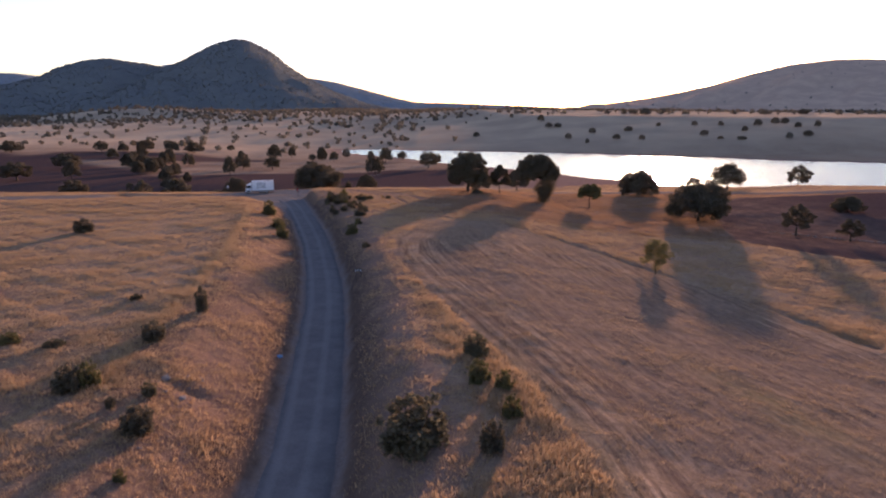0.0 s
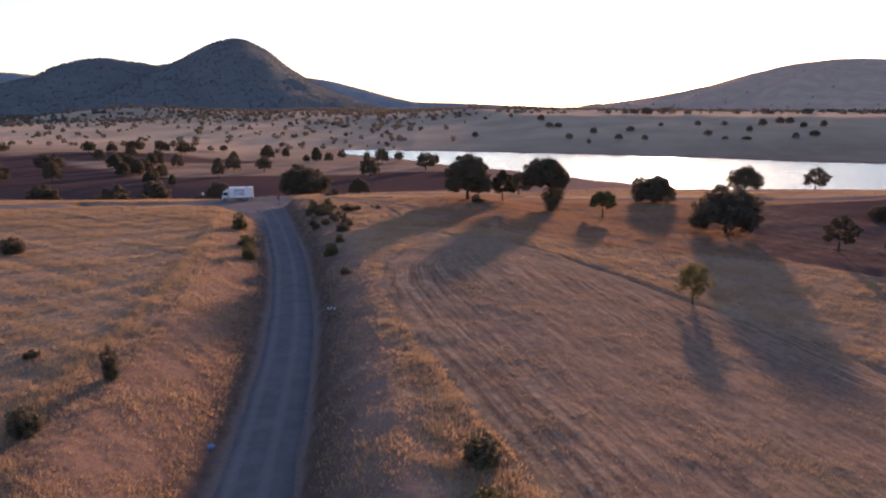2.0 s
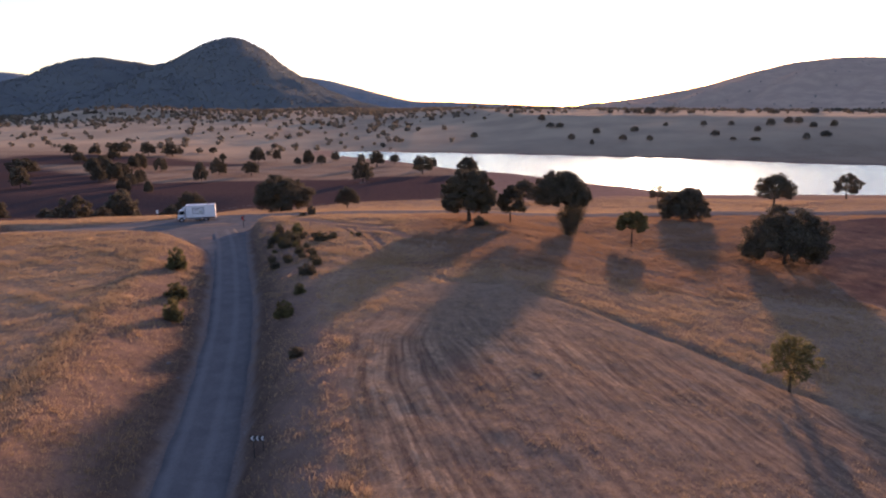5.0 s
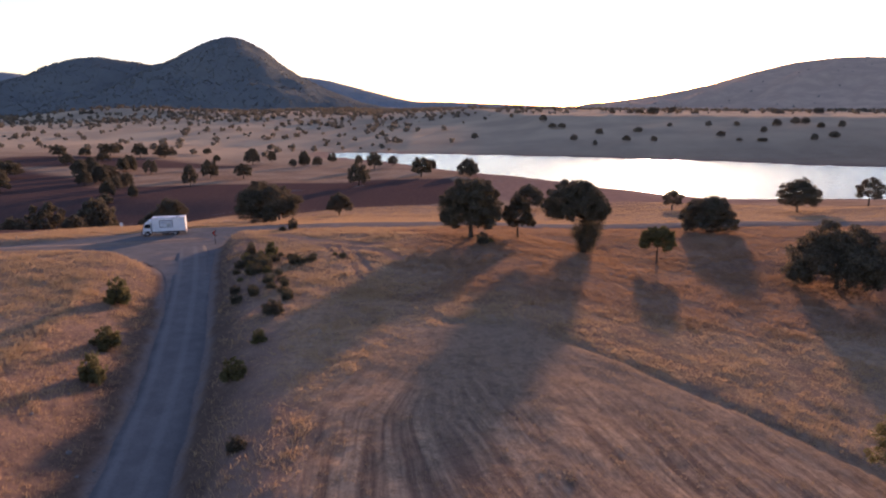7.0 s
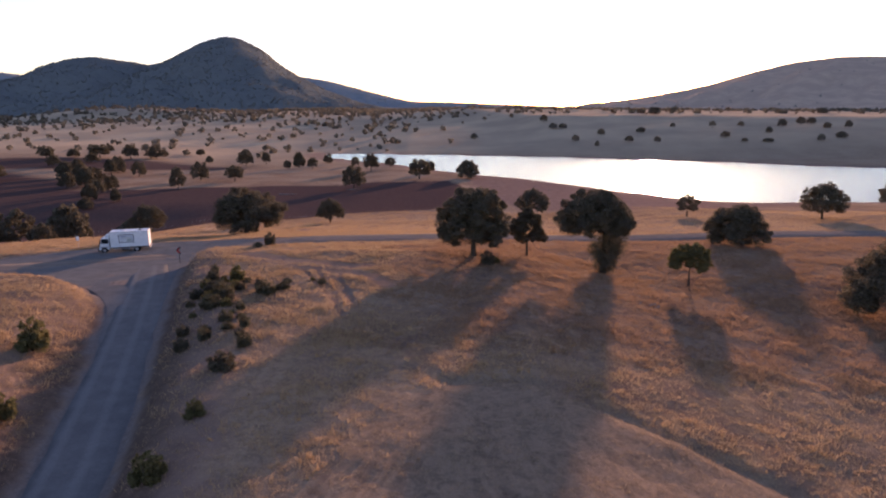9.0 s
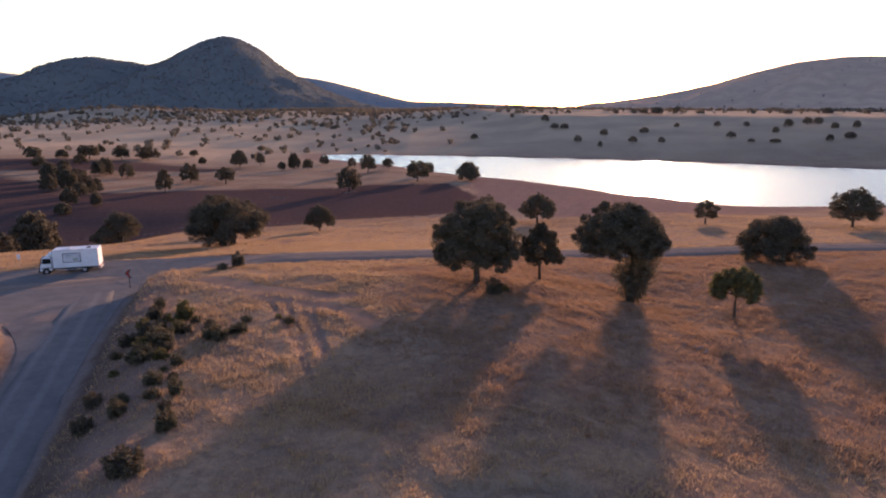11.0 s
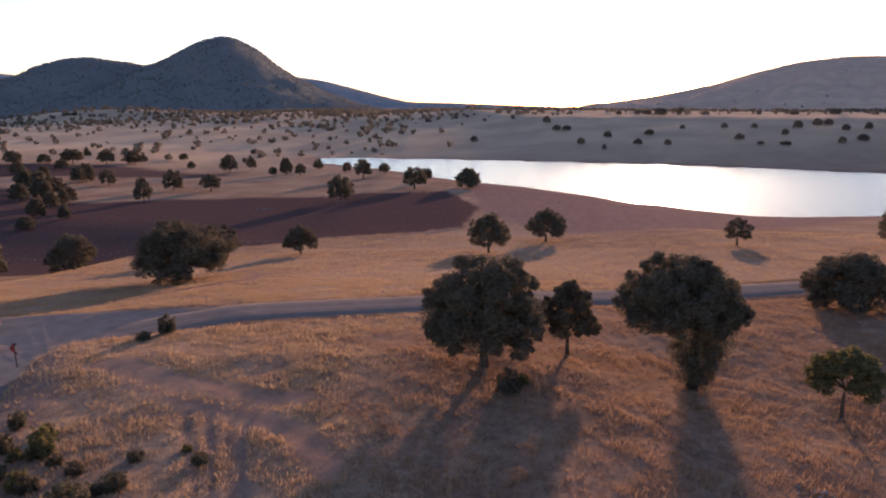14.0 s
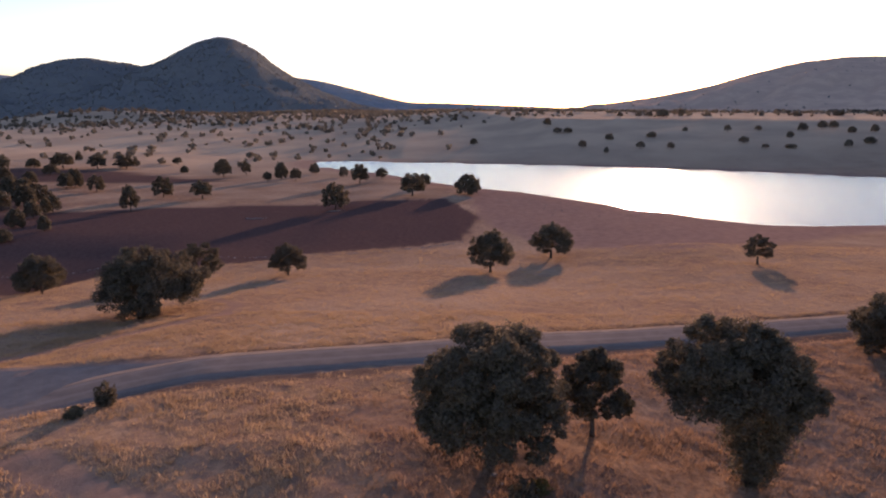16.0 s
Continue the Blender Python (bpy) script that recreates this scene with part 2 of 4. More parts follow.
CROSS_ROAD = np.array([(-420.0, 90), (-260, 108), (-150, 128), (-110, 137), (-89, 142.3), (-70, 149.5), (-60, 153), (-52, 156), (-43, 160.5), (-34.5, 166), (-29.5, 170), (-25, 172.8), (-18, 175.2), (-10, 177.3), (0, 180),
                       (5, 181.6), (20, 188.5), (35, 193.7), (55, 198.1), (100, 207.5), (180, 212), (320, 205), (500, 185)])
APRON = np.array([(-76.0, 144), (-66, 146), (-57.2, 147.3), (-52.6, 147.3), (-48.4, 146.4), (-44.7, 144.9), (-40.1, 141.4), (-36.5, 137.2), (-34.2, 133.7), (-32.6, 130), (-31.2, 126), (-30.0, 122.5),
                  (-25.4, 122.5), (-27.0, 129), (-29.4, 136.5), (-32.6, 147), (-35.2, 155), (-34.6, 160), (-30, 165.5), (-23, 171.5), (-25, 176), (-31, 175), (-40, 174), (-50, 172.5), (-58, 167), (-66, 160),
                  (-76, 151.5)])
SHORE = np.array([(-104.0, 668), (-99, 660), (-47, 607), (-3, 541), (22, 510), (51, 487), (72, 458), (88, 437), (97, 419), (113, 409), (122, 393), (140, 377),
                  (160, 374), (195, 376), (260, 372), (420, 350), (700, 330), (700, 430), (480, 490), (377, 530), (300, 556), (247, 592), (120, 648), (10, 682), (-80, 703), (-110, 700)])


def ramp(a, b, v):
    s = np.clip((v - a) / (b - a), 0.0, 1.0)
    return s * s * (3 - 2 * s)


def off_line(x, y, line):
    """Distance from a chain of points, and which side: right of it counts as plus."""
    best, side = np.full(np.shape(x), 1e9), np.zeros(np.shape(x))
    for (ax, ay), (bx, by) in zip(line[:-1], line[1:]):
        ux, uy = bx - ax, by - ay
        s = np.clip(((x - ax) * ux + (y - ay) * uy) / (ux * ux + uy * uy), 0, 1)
        d = np.hypot(x - ax - s * ux, y - ay - s * uy)
        closer = d < best
        best = np.where(closer, d, best)
        side = np.where(closer, np.sign((x - ax) * uy - (y - ay) * ux), side)
    return best, side


def inside(x, y, ring):
    """Distance from a closed ring, minus within it."""
    d, _ = off_line(x, y, np.vstack([ring, ring[:1]]))
    odd = np.zeros(np.shape(x), bool)
    for (ax, ay), (bx, by) in zip(ring, np.roll(ring, -1, 0)):
        crosses = (ay > y) != (by > y)
        odd ^= crosses & (x < (bx - ax) * (y - ay) / (by - ay + 1e-9) + ax)
    return np.where(odd, -d, d)


def upland(x, y):
    """Height of the land before roads and lake are cut into it."""
    z = 0.8 + 0.0 * x
    right = -12.0 * (1 - np.exp(-np.maximum(x - 9, 0) / 75.0))
    z = z + right * (1 - 0.6 * ramp(130, 205, y))
    z = z - 2.2 * np.exp(-((x - 38) / 24) ** 2 - ((y - 76) / 38) ** 2)
    z = z - 0.45 * np.exp(-((x - 14) / 16) ** 2 - ((y - 150) / 22) ** 2)
    z = z - 0.9 * np.exp(-((x - 25) / 8) ** 2 - ((y - 157) / 9) ** 2)
    z = z - 0.9 * np.exp(-((x - 38) / 14) ** 2 - ((y - 152) / 16) ** 2)
    z = z - 1.3 * ramp(-30, -50, x) * ramp(130, 165, y)
    drop = np.interp(y, [0, 155, 176, 208, 235, 262, 300, 400, 600, 700], [0, 0.4, 2.9, 7.6, 11.8, 15.2, 17.6, 20.5, 26.0, 27.0])
    z = z - drop * (1 - (0.3 * ramp(15, 80, x) + 0.2 * ramp(100, 145, x)) * ramp(400, 250, y))
    z = z - 5.2 * ramp(-68, -104, x) * ramp(178, 238, y) * ramp(335, 270, y)
    z = z + 9.0 * ramp(-150, -330, x) * ramp(330, 600, y)
    z = z - 0.55 * np.exp(-((x + 18.0) / 2.4) ** 2 - ((y - 42.1 + 0.25 * (x + 18)) / 0.6) ** 2)
    z = z + 22.0 * np.exp(-((x + 690) / 210) ** 2 - ((y - 1420) / 90) ** 2) + 7.0 * np.exp(-((x - 60) / 420) ** 2 - ((y - 1250) / 120) ** 2)
    # far side: a slope up to a level plateau
    far = np.interp(x, [-900, -300, 0, 150, 400, 1200], [1500, 1500, 1450, 900, 770, 740])
    near = np.interp(x, [-900, -300, 0, 150, 400, 1200], [900, 800, 700, 650, 590, 540])
    top = np.interp(x, [-900, -300, 0, 400], [-18, 4, 12, 13])
    f = np.clip((y - near) / (far - near), 0, 1)
    z = z + (top + 26.0) * (f ** 0.8) + np.maximum(y - far, 0) * 0.002
    return z


def road_bed(y):
    """Height of the side road along its way."""
    return np.interp(y, [-60, 30, 65, 95, 115, 135, 145, 152, 160, 168, 177], [-2.7, -2.7, -2.65, -2.3, -1.7, -1.1, -1.3, -1.8, -2.3, -2.45, -2.1])


def ground(x, y):
    x, y = np.asarray(x, float), np.asarray(y, float)
    z = upland(x, y)
    near = (np.abs(x) < 520) & (y > -80) & (y < 320)
    if near.any():
        a, b, c = x[near], y[near], z[near]
        d, side = off_line(a, b, SIDE_ROAD)
        bed = road_bed(b)
        # the road lies in a cutting: a steep bank on the outer side of the bend, a gentler one on the inner
        steep = np.interp(d, [2.6, 4.3, 5.8, 8.5], [0, 0.6, 0.84, 1])
        gentle = np.interp(d, [2.6, 3.4, 6.5, 10.5], [0, 0.22, 0.62, 1])
        c = c + 0.25 * ramp(4.0, 8.0, d) * ramp(26, 11, d) * ramp(150, 125, b)
        c = bed + (c - bed) * np.where(side > 0, steep, gentle)
        d, side = off_line(a, b, CROSS_ROAD)
        bed = upland(a, np.interp(a, CROSS_ROAD[:, 0], CROSS_ROAD[:, 1])) - 0.1
        bed = bed + (road_bed(b) - bed) * ramp(-19, -36, a) * ramp(-75, -62, a)
        c = np.where(d < 16, bed + (c - bed) * ramp(3.2, 6.0, d), c)
        c = c - (0.5 * (side > 0) * np.exp(-((d - 5.7) / 1.2) ** 2) + 0.38 * (side < 0) * np.exp(-((d - 4.4) / 0.9) ** 2)) * ramp(-34, -24, a)
        d = inside(a, b, APRON)
        c = np.where(d < 4, road_bed(b) + (c - road_bed(b)) * ramp(0.2, 3.0, d), c)
        z = z.copy()
        z[near] = c
    wet = (y > 250) & (y < 900) & (np.abs(x) < 900)
    if wet.any():
        d = inside(x[wet], y[wet], SHORE)
        shore = LAKE_Z + np.where(d > 0, 0.05 + 0.11 * d, 0.15 * np.maximum(d, -25))
        floor = LAKE_Z + 0.1 + 0.01 * np.minimum(d, 60)
        c = np.where(d > 0, np.maximum(np.minimum(z[wet], shore), np.minimum(floor, shore)), shore)
        z = z.copy()
        z[wet] = c
    return z
# ---- end of the land ----

# ---- mesh helpers ----
def mesh_from(name, verts, faces, material, smooth=False):
    me = bpy.data.meshes.new(name)
    me.from_pydata([tuple(v) for v in verts], [], [tuple(f) for f in faces])
    me.materials.append(material)
    if smooth:
        me.shade_smooth()
    return me


def quads_mesh(name, verts, material, per=4):
    """A mesh of loose faces of `per` corners each, from an array of corners."""
    verts = np.asarray(verts, np.float32).reshape(-1, 3)
    count = len(verts) // per
    me = bpy.data.meshes.new(name)
    me.vertices.add(len(verts))
    me.vertices.foreach_set("co", verts.ravel())
    me.loops.add(len(verts))
    me.loops.foreach_set("vertex_index", np.arange(len(verts), dtype=np.int32))
    me.polygons.add(count)
    me.polygons.foreach_set("loop_start", np.arange(0, len(verts), per, dtype=np.int32))
    me.update(calc_edges=True)
    me.materials.append(material)
    return me


def part(name, bm, material, parent, label=""):
    """One bmesh as one mesh object under a thing or under a part."""
    me = bpy.data.meshes.new(name)
    bm.to_mesh(me)
    bm.free()
    me.materials.append(material)
    ob = new(name, me)
    ob.parent = parent
    return tagged(ob, label)


def box(w, d, h, x=0, y=0, z=0, bevel=0.0, m=None):
    bm = bmesh.new()
    bmesh.ops.create_cube(bm, size=1.0, matrix=Matrix.Translation((x, y, z)) @ Matrix.Diagonal((w, d, h, 1)))
    if bevel:
        bmesh.ops.bevel(bm, geom=bm.edges[:], offset=bevel, segments=2, affect="EDGES")
    if m is not None:
        bm.transform(m)
    return bm


def thing(name, x, y, z, turn, label, category, group="", kind=""):
    ob = new(name)
    ob.matrix_world = pose(x, y, z, 0, 0, turn)
    return tagged(ob, label, category, group, kind)


def gz(x, y):
    return float(ground(np.array([float(x)]), np.array([float(y)]))[0])


def grid_mesh(name, xs, ys, height, material):
    X, Y = np.meshgrid(xs, ys)
    Z = height(X.ravel(), Y.ravel())
    co = np.stack([X.ravel(), Y.ravel(), Z], 1).astype(np.float32)
    nx, ny = len(xs), len(ys)
    i = np.arange(nx * ny).reshape(ny, nx)
    f = np.stack([i[:-1, :-1], i[:-1, 1:], i[1:, 1:], i[1:, :-1]], -1).reshape(-1, 4).astype(np.int32)
    me = bpy.data.meshes.new(name)
    me.vertices.add(len(co))
    me.vertices.foreach_set("co", co.ravel())
    me.loops.add(f.size)
    me.loops.foreach_set("vertex_index", f.ravel())
    me.polygons.add(len(f))
    me.polygons.foreach_set("loop_start", np.arange(0, f.size, 4, dtype=np.int32))
    me.update(calc_edges=True)
    me.materials.append(material)
    me.shade_smooth()
    return me, X.ravel(), Y.ravel()


def wobble(x, y, size, seed=0.0):
    """A cheap smooth disorder, about -1 to 1, with waves of about that size."""
    k = 2 * math.pi / size
    return (np.sin(k * (x * 0.83 + y * 0.41) + seed + 1.7 * np.sin(k * 0.37 * (y - x) + seed)) + np.sin(k * 1.7 * (y * 0.77 - x * 0.52) + 2.1 * seed + 1.3 * np.sin(k * 0.61 * x))
            + 0.6 * np.sin(k * 3.1 * (x * 0.6 + y * 0.9) + 3.3 * seed)) / 2.6


# ---- ground ----
def spaced(a, b, step, far_a, far_b, grow=1.07):
    mid = list(np.arange(a, b + step / 2, step))
    for sign, end, lst in ((-1, far_a, []), (1, far_b, [])):
        s, v = step, (mid[0] if sign < 0 else mid[-1])
        while sign * (end - v) > 0:
            s *= grow
            v += sign * min(s, 160)
            lst.append(v)
        mid = (lst[::-1] + mid) if sign < 0 else (mid + lst)
    return np.array(mid)


XS = spaced(-75, 95, 0.75, -4800, 4800, 1.055)
XS = np.unique(np.concatenate([XS, np.arange(-38, -2.5, 0.36)]))
YS = spaced(12, 225, 0.75, -1200, 4800, 1.035)
PLOUGH_RIGHT = np.array([(86, 184), (110, 195), (150, 202), (190, 204), (190, 60), (120, 88), (78, 108), (68, 112), (57, 121), (62, 140), (72, 165)], float)
PLOUGH_MID = np.array([(-250, 365), (-169, 382), (-119, 400), (-44, 412), (7, 420), (19, 360), (10, 307), (-5, 295), (-52, 275), (-90, 265), (-140, 250), (-250, 235)], float)
PLOUGH_FAR = np.array([(-330, 545), (-237, 586), (-129, 543), (-169, 521), (-232, 507), (-330, 450)], float)
PLOUGH_LEFT = np.array([(-420, 575), (-310, 490), (-200, 425), (-125, 290), (-78, 190), (-78, 172), (-110, 160), (-420, 146)], float)
BARE_SHORE = np.array([(18, 424), (20, 360), (22, 339), (34, 302), (53, 284), (65, 276), (110, 302), (195, 370), (420, 340), (420, 380), (140, 400), (60, 500), (20, 520)], float)
FIELD_EDGE = np.array([(8.8, 0), (8.6, 28.6), (8.3, 33), (6.7, 39.6), (4.4, 47.8), (0.9, 58), (-3.6, 71), (-6.8, 83), (-7.2, 93), (-4, 104), (2, 112), (8, 112.5), (17, 106.5), (26, 99), (32, 93), (41, 85),
                       (48, 66), (60, 30), (60, 0)], float)
FURROW = FIELD_EDGE[10:17]
RUTS = [np.array(p, float) for p in ([(-15.4, 144.3), (-11.9, 137.1), (-9.6, 131.6), (-7.9, 126.7)],
                                     [(-13.7, 144.1), (-10.9, 137.2), (-8.9, 131.3)],
                                     [(-12.0, 143.6), (-9.6, 136.2), (-7.7, 130.6)],
                                     [(-10.9, 142.9), (-8.6, 135.3), (-7.2, 130.6)])]
TRACKS = [np.array(p, float) for p in ([(-26.1, 153.2), (-20.0, 148.9), (-15.5, 145.8), (-11.2, 144.5), (-6.9, 141.8), (-4.3, 137.7)],
                                       [(-24.6, 153.7), (-17.7, 149.5), (-11.9, 147.3), (-7.8, 146.7)],
                                       [(-47, 174), (-45.3, 180.6), (-39.2, 186.3), (-33.2, 195.7), (-28.3, 203.6), (-29.1, 211.3), (-35.5, 219)])]
GOLD_EDGE = np.array([(-38, 124), (-30.2, 86), (-27.2, 66.1), (-25.5, 50.6), (-24.3, 39.8)], float)


def field_rows(x, y):
    """Distance across the stubble rows: parallel to the field's long edge, bent round its corner."""
    d, _ = off_line(x, y, FIELD_EDGE[:12])
    straight = ((x - 8.3) * 38 + (y - 33) * 11.9) / 39.8
    w = ramp(3.0, 9.0, d)
    return d * (1 - w) + straight * w


def ground_height(x, y):
    z = ground(x, y)
    near = ramp(300, 160, y) * ramp(-200, -90, x) * ramp(220, 110, x) * ramp(-60, 0, y)
    d1, _ = off_line(x, y, SIDE_ROAD)
    d2, _ = off_line(x, y, CROSS_ROAD)
    off_road = ramp(2.8, 5.5, np.minimum(d1, d2))
    z = z + near * off_road * (0.10 * wobble(x, y, 9.0, 1.0) + 0.05 * wobble(x, y, 3.1, 4.0))
    z = z + ramp(170, 400, y) * ramp(0, 30, z - LAKE_Z) * 1.2 * wobble(x, y, 130.0, 2.0) * ramp(0.5, 4, z - LAKE_Z)
    d, _ = off_line(x, y, FURROW)
    for rut in RUTS:
        k, _ = off_line(x, y, rut)
        z = z - 0.2 * np.exp(-(k / 0.28) ** 2)
    return z - 0.35 * np.exp(-(d / 0.8) ** 2)


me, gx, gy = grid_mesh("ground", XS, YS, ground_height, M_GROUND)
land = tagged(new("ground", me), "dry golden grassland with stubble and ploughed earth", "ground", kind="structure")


def mask(name, values):
    a = me.attributes.new(name, "FLOAT", "POINT")
    a.data.foreach_set("value", np.clip(values, -1e4, 1e4).astype(np.float32))


edge = 1.2 * wobble(gx, gy, 7.0, 3.0) + 0.6 * wobble(gx, gy, 2.3, 5.0)
d_side, w_side = off_line(gx, gy, SIDE_ROAD)
d_cross, w_cross = off_line(gx, gy, CROSS_ROAD)
soil = np.zeros(len(gx))
for ring, soft in ((PLOUGH_RIGHT, 0.8), (PLOUGH_MID, 1.5), (PLOUGH_FAR, 4), (PLOUGH_LEFT, 6)):
    soil = np.maximum(soil, ramp(soft, -soft, inside(gx, gy, ring) + edge))
soil = soil * ramp(4, 9, d_cross)
in_field = inside(gx, gy, FIELD_EDGE)
mask("soil", soil)
mask("weed", np.maximum(0.9 * ramp(3.0, 3.8, d_cross) * ramp(6.8, 5.0, (d_cross - 2.0 * (w_cross > 0) * ramp(-30, -20, gx)) + 0.6 * edge), 0.85 * ramp(2.4, 3.0, d_side) * ramp(7.5, 3.6, d_side + 0.7 * edge)))
russet = ramp(112, 128, gy + 2 * edge) * ramp(5.5, 7.5, d_cross) * (w_cross > 0) * ramp(6.5, 10, d_side) * (gx > -30) * ramp(120, 80, gx)
mask("russet", russet * ramp(-8, 6, gx + 4 * wobble(gx, gy, 20.0, 3.0)) * np.clip(0.5 + 0.38 * wobble(gx, gy, 16.0, 2.0) + 0.25 * wobble(gx, gy, 6.0, 4.0), 0, 0.95))
# by distance: where the haze-lifted ground colour takes over
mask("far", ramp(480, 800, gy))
mask("stubble", ramp(0.6, -0.6, in_field + 0.5 * edge))
mask("row", field_rows(gx, gy))
mask("rowed", ramp(104, 86, gy + 4 * edge))
mask("verge", 0.85 * (w_side < 0) * ramp(3.0, 5.0, d_side) * ramp(16, 11, d_side + 2 * edge) * ramp(125, 105, gy))
mask("along", (gy * 38 - gx * 11.9) / 39.8)
mask("dull", ramp(3.5, 9.0, -in_field + 2 * edge) * ramp(95, 70, gy + 3 * edge))
mask("green", 0.9 * np.exp(-((gx - 25.5 - 0.28 * (45 - gy)) / 3.2) ** 2 - ((gy - 45) / 9.0) ** 2) + 0.35 * np.exp(-(in_field / 1.3) ** 2) * ramp(62, 45, gy))
shore_d = inside(gx, gy, SHORE)
slope_bank = ramp(3.5, 5, d_side) * ramp(13, 8, d_side + edge) * (w_side < 0) * ramp(20, 40, gy) * ramp(140, 120, gy)
bank_right = 0.8 * ramp(2.8, 4, d_side) * ramp(11.0, 7.5, d_side + edge) * (w_side > 0)
worn = np.zeros(len(gx))
for line, wide, rag, deep in [(r, 0.45, 0.05, 0.7) for r in RUTS] + [(t, 1.5, 0.3, 0.6) for t in TRACKS]:
    k, _ = off_line(gx, gy, line)
    worn = np.maximum(worn, deep * ramp(wide, wide * 0.3, k + rag * edge))
mask("bare", np.maximum.reduce([ramp(3, -3, inside(gx, gy, BARE_SHORE) + 2 * edge), ramp(28, 12, shore_d + edge), 0.35 * slope_bank, bank_right, worn]) * ramp(5000, 4000, gy))
d_apron = inside(gx, gy, APRON)
mask("grit", np.maximum.reduce([ramp(3.3, 2.4, d_side + 0.3 * edge), ramp(3.7, 2.9, d_cross + 0.3 * edge), ramp(1.2, 0.2, d_apron + 0.3 * edge)]))


# ---- roads ----
def smooth_line(line, step=1.5):
    """The chain of points as an even, rounded line."""
    seg = np.hypot(*np.diff(line, axis=0).T)
    s = np.concatenate([[0], np.cumsum(seg)])
    even = np.arange(0, s[-1], step)
    p = np.stack([np.interp(even, s, line[:, 0]), np.interp(even, s, line[:, 1])], 1)
    for _ in range(8):
        p[1:-1] = 0.25 * p[:-2] + 0.5 * p[1:-1] + 0.25 * p[2:]
    return p


def road(name, line, width, lift, material, label):
    p = smooth_line(line)
    t = np.gradient(p, axis=0)
    t /= np.hypot(*t.T)[:, None]
    n = np.stack([t[:, 1], -t[:, 0]], 1)
    across = np.array([-0.5, -0.475, -0.33, -0.16, 0, 0.16, 0.33, 0.475, 0.5])
    verts, acr = [], []
    for i in range(len(p)):
        half = width + 0.35 * wobble(np.array([p[i, 0]]), np.array([p[i, 1]]), 11.0, 1.0)[0]
        q = p[i] + n[i] * (across[:, None] * half)
        z = ground(q[:, 0], q[:, 1]).max() + lift + 0.05 * (1 - (2 * across) ** 2)
        z[0], z[-1] = ground(q[[0, -1], 0], q[[0, -1], 1]) - 0.1
        verts += [(a, b, c) for (a, b), c in zip(q, z)]
        acr += list(across * half)
    k = len(across)
    faces = [(i * k + j, i * k + j + 1, (i + 1) * k + j + 1, (i + 1) * k + j) for i in range(len(p) - 1) for j in range(k - 1)]
    me = mesh_from(name, verts, faces, material, True)
    me.attributes.new("across", "FLOAT", "POINT").data.foreach_set("value", np.array(acr, np.float32))
    return tagged(new(name, me), label, "road", kind="structure")


ring = smooth_line(np.vstack([APRON, APRON[:1]]), 1.0)
bm = bmesh.new()
bm.faces.new([bm.verts.new((x, y, gz(x, y) + 0.045)) for x, y in ring[::-1]])
bmesh.ops.triangulate(bm, faces=bm.faces[:])
bmesh.ops.recalc_face_normals(bm, faces=bm.faces[:])
me = bpy.data.meshes.new("road_junction")
bm.to_mesh(me)
bm.free()
me.materials.append(M_ASPHALT)
tagged(new("road_junction", me), "wide worn grey junction of two country roads", "road", kind="structure")
road("road_cross", CROSS_ROAD, 5.8, 0.065, M_GRAVEL, "pale gravelled country road across dry grassland")
road("road_side", SIDE_ROAD, 4.7, 0.02, M_ASPHALT, "narrow worn grey asphalt road curving between banks")

# ---- lake ----
wx, wy = SHORE[:, 0], SHORE[:, 1]
me = mesh_from("lake", [(-220, 300, LAKE_Z), (1000, 300, LAKE_Z), (1000, 760, LAKE_Z), (-220, 760, LAKE_Z)], [(0, 1, 2, 3)], M_WATER)
tagged(new("water", me), "calm reservoir water shining under a low sun", "water", kind="structure")


# ---- mountains ----
WOODED = []


def ridge(name, label, material, crest, distance, depth, foot, rough):
    """A range seen across the plain: crest gives angle (degrees right of ahead) and height (degrees) of its skyline."""
    crest = np.array(crest, float)
    az = np.linspace(crest[0, 0], crest[-1, 0], 220)
    top = np.interp(az, crest[:, 0], crest[:, 1])
    for _ in range(5):
        top[1:-1] = 0.25 * top[:-2] + 0.5 * top[1:-1] + 0.25 * top[2:]
    verts = []
    rows = np.linspace(-1, 0.6, 40)
    for r in rows:
        rise = np.cos(np.clip(r, -1, 1) * math.pi / 2) ** 1.15
        d = distance + depth * r
        for a, h in zip(az, top):
            x, y = d * math.sin(radians(a)), d * math.cos(radians(a))
            peak = 20 + distance * math.tan(radians(h))
            w = float(wobble(np.array([x]), np.array([y]), 420.0, 1.5)[0]) + 0.5 * float(wobble(np.array([x]), np.array([y]), 150.0, 2.5)[0])
            verts.append((x, y, foot + (peak - foot) * rise + w * rough * (1 - rise) * min(1, 2.2 * rise)))
    k = len(az)
    faces = [(i * k + j, i * k + j + 1, (i + 1) * k + j + 1, (i + 1) * k + j) for i in range(len(rows) - 1) for j in range(k - 1)]
    me = mesh_from(name, verts, faces, material, True)
    WOODED.append(np.array(verts).reshape(len(rows), k, 3))
    return tagged(new(name, me), label, "mountain", kind="structure")


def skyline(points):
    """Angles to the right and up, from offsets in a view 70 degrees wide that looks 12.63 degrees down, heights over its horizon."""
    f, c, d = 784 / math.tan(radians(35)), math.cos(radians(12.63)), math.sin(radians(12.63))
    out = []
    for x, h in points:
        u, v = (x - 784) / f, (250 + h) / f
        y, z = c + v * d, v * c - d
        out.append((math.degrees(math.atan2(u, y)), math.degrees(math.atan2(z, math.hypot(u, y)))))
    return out


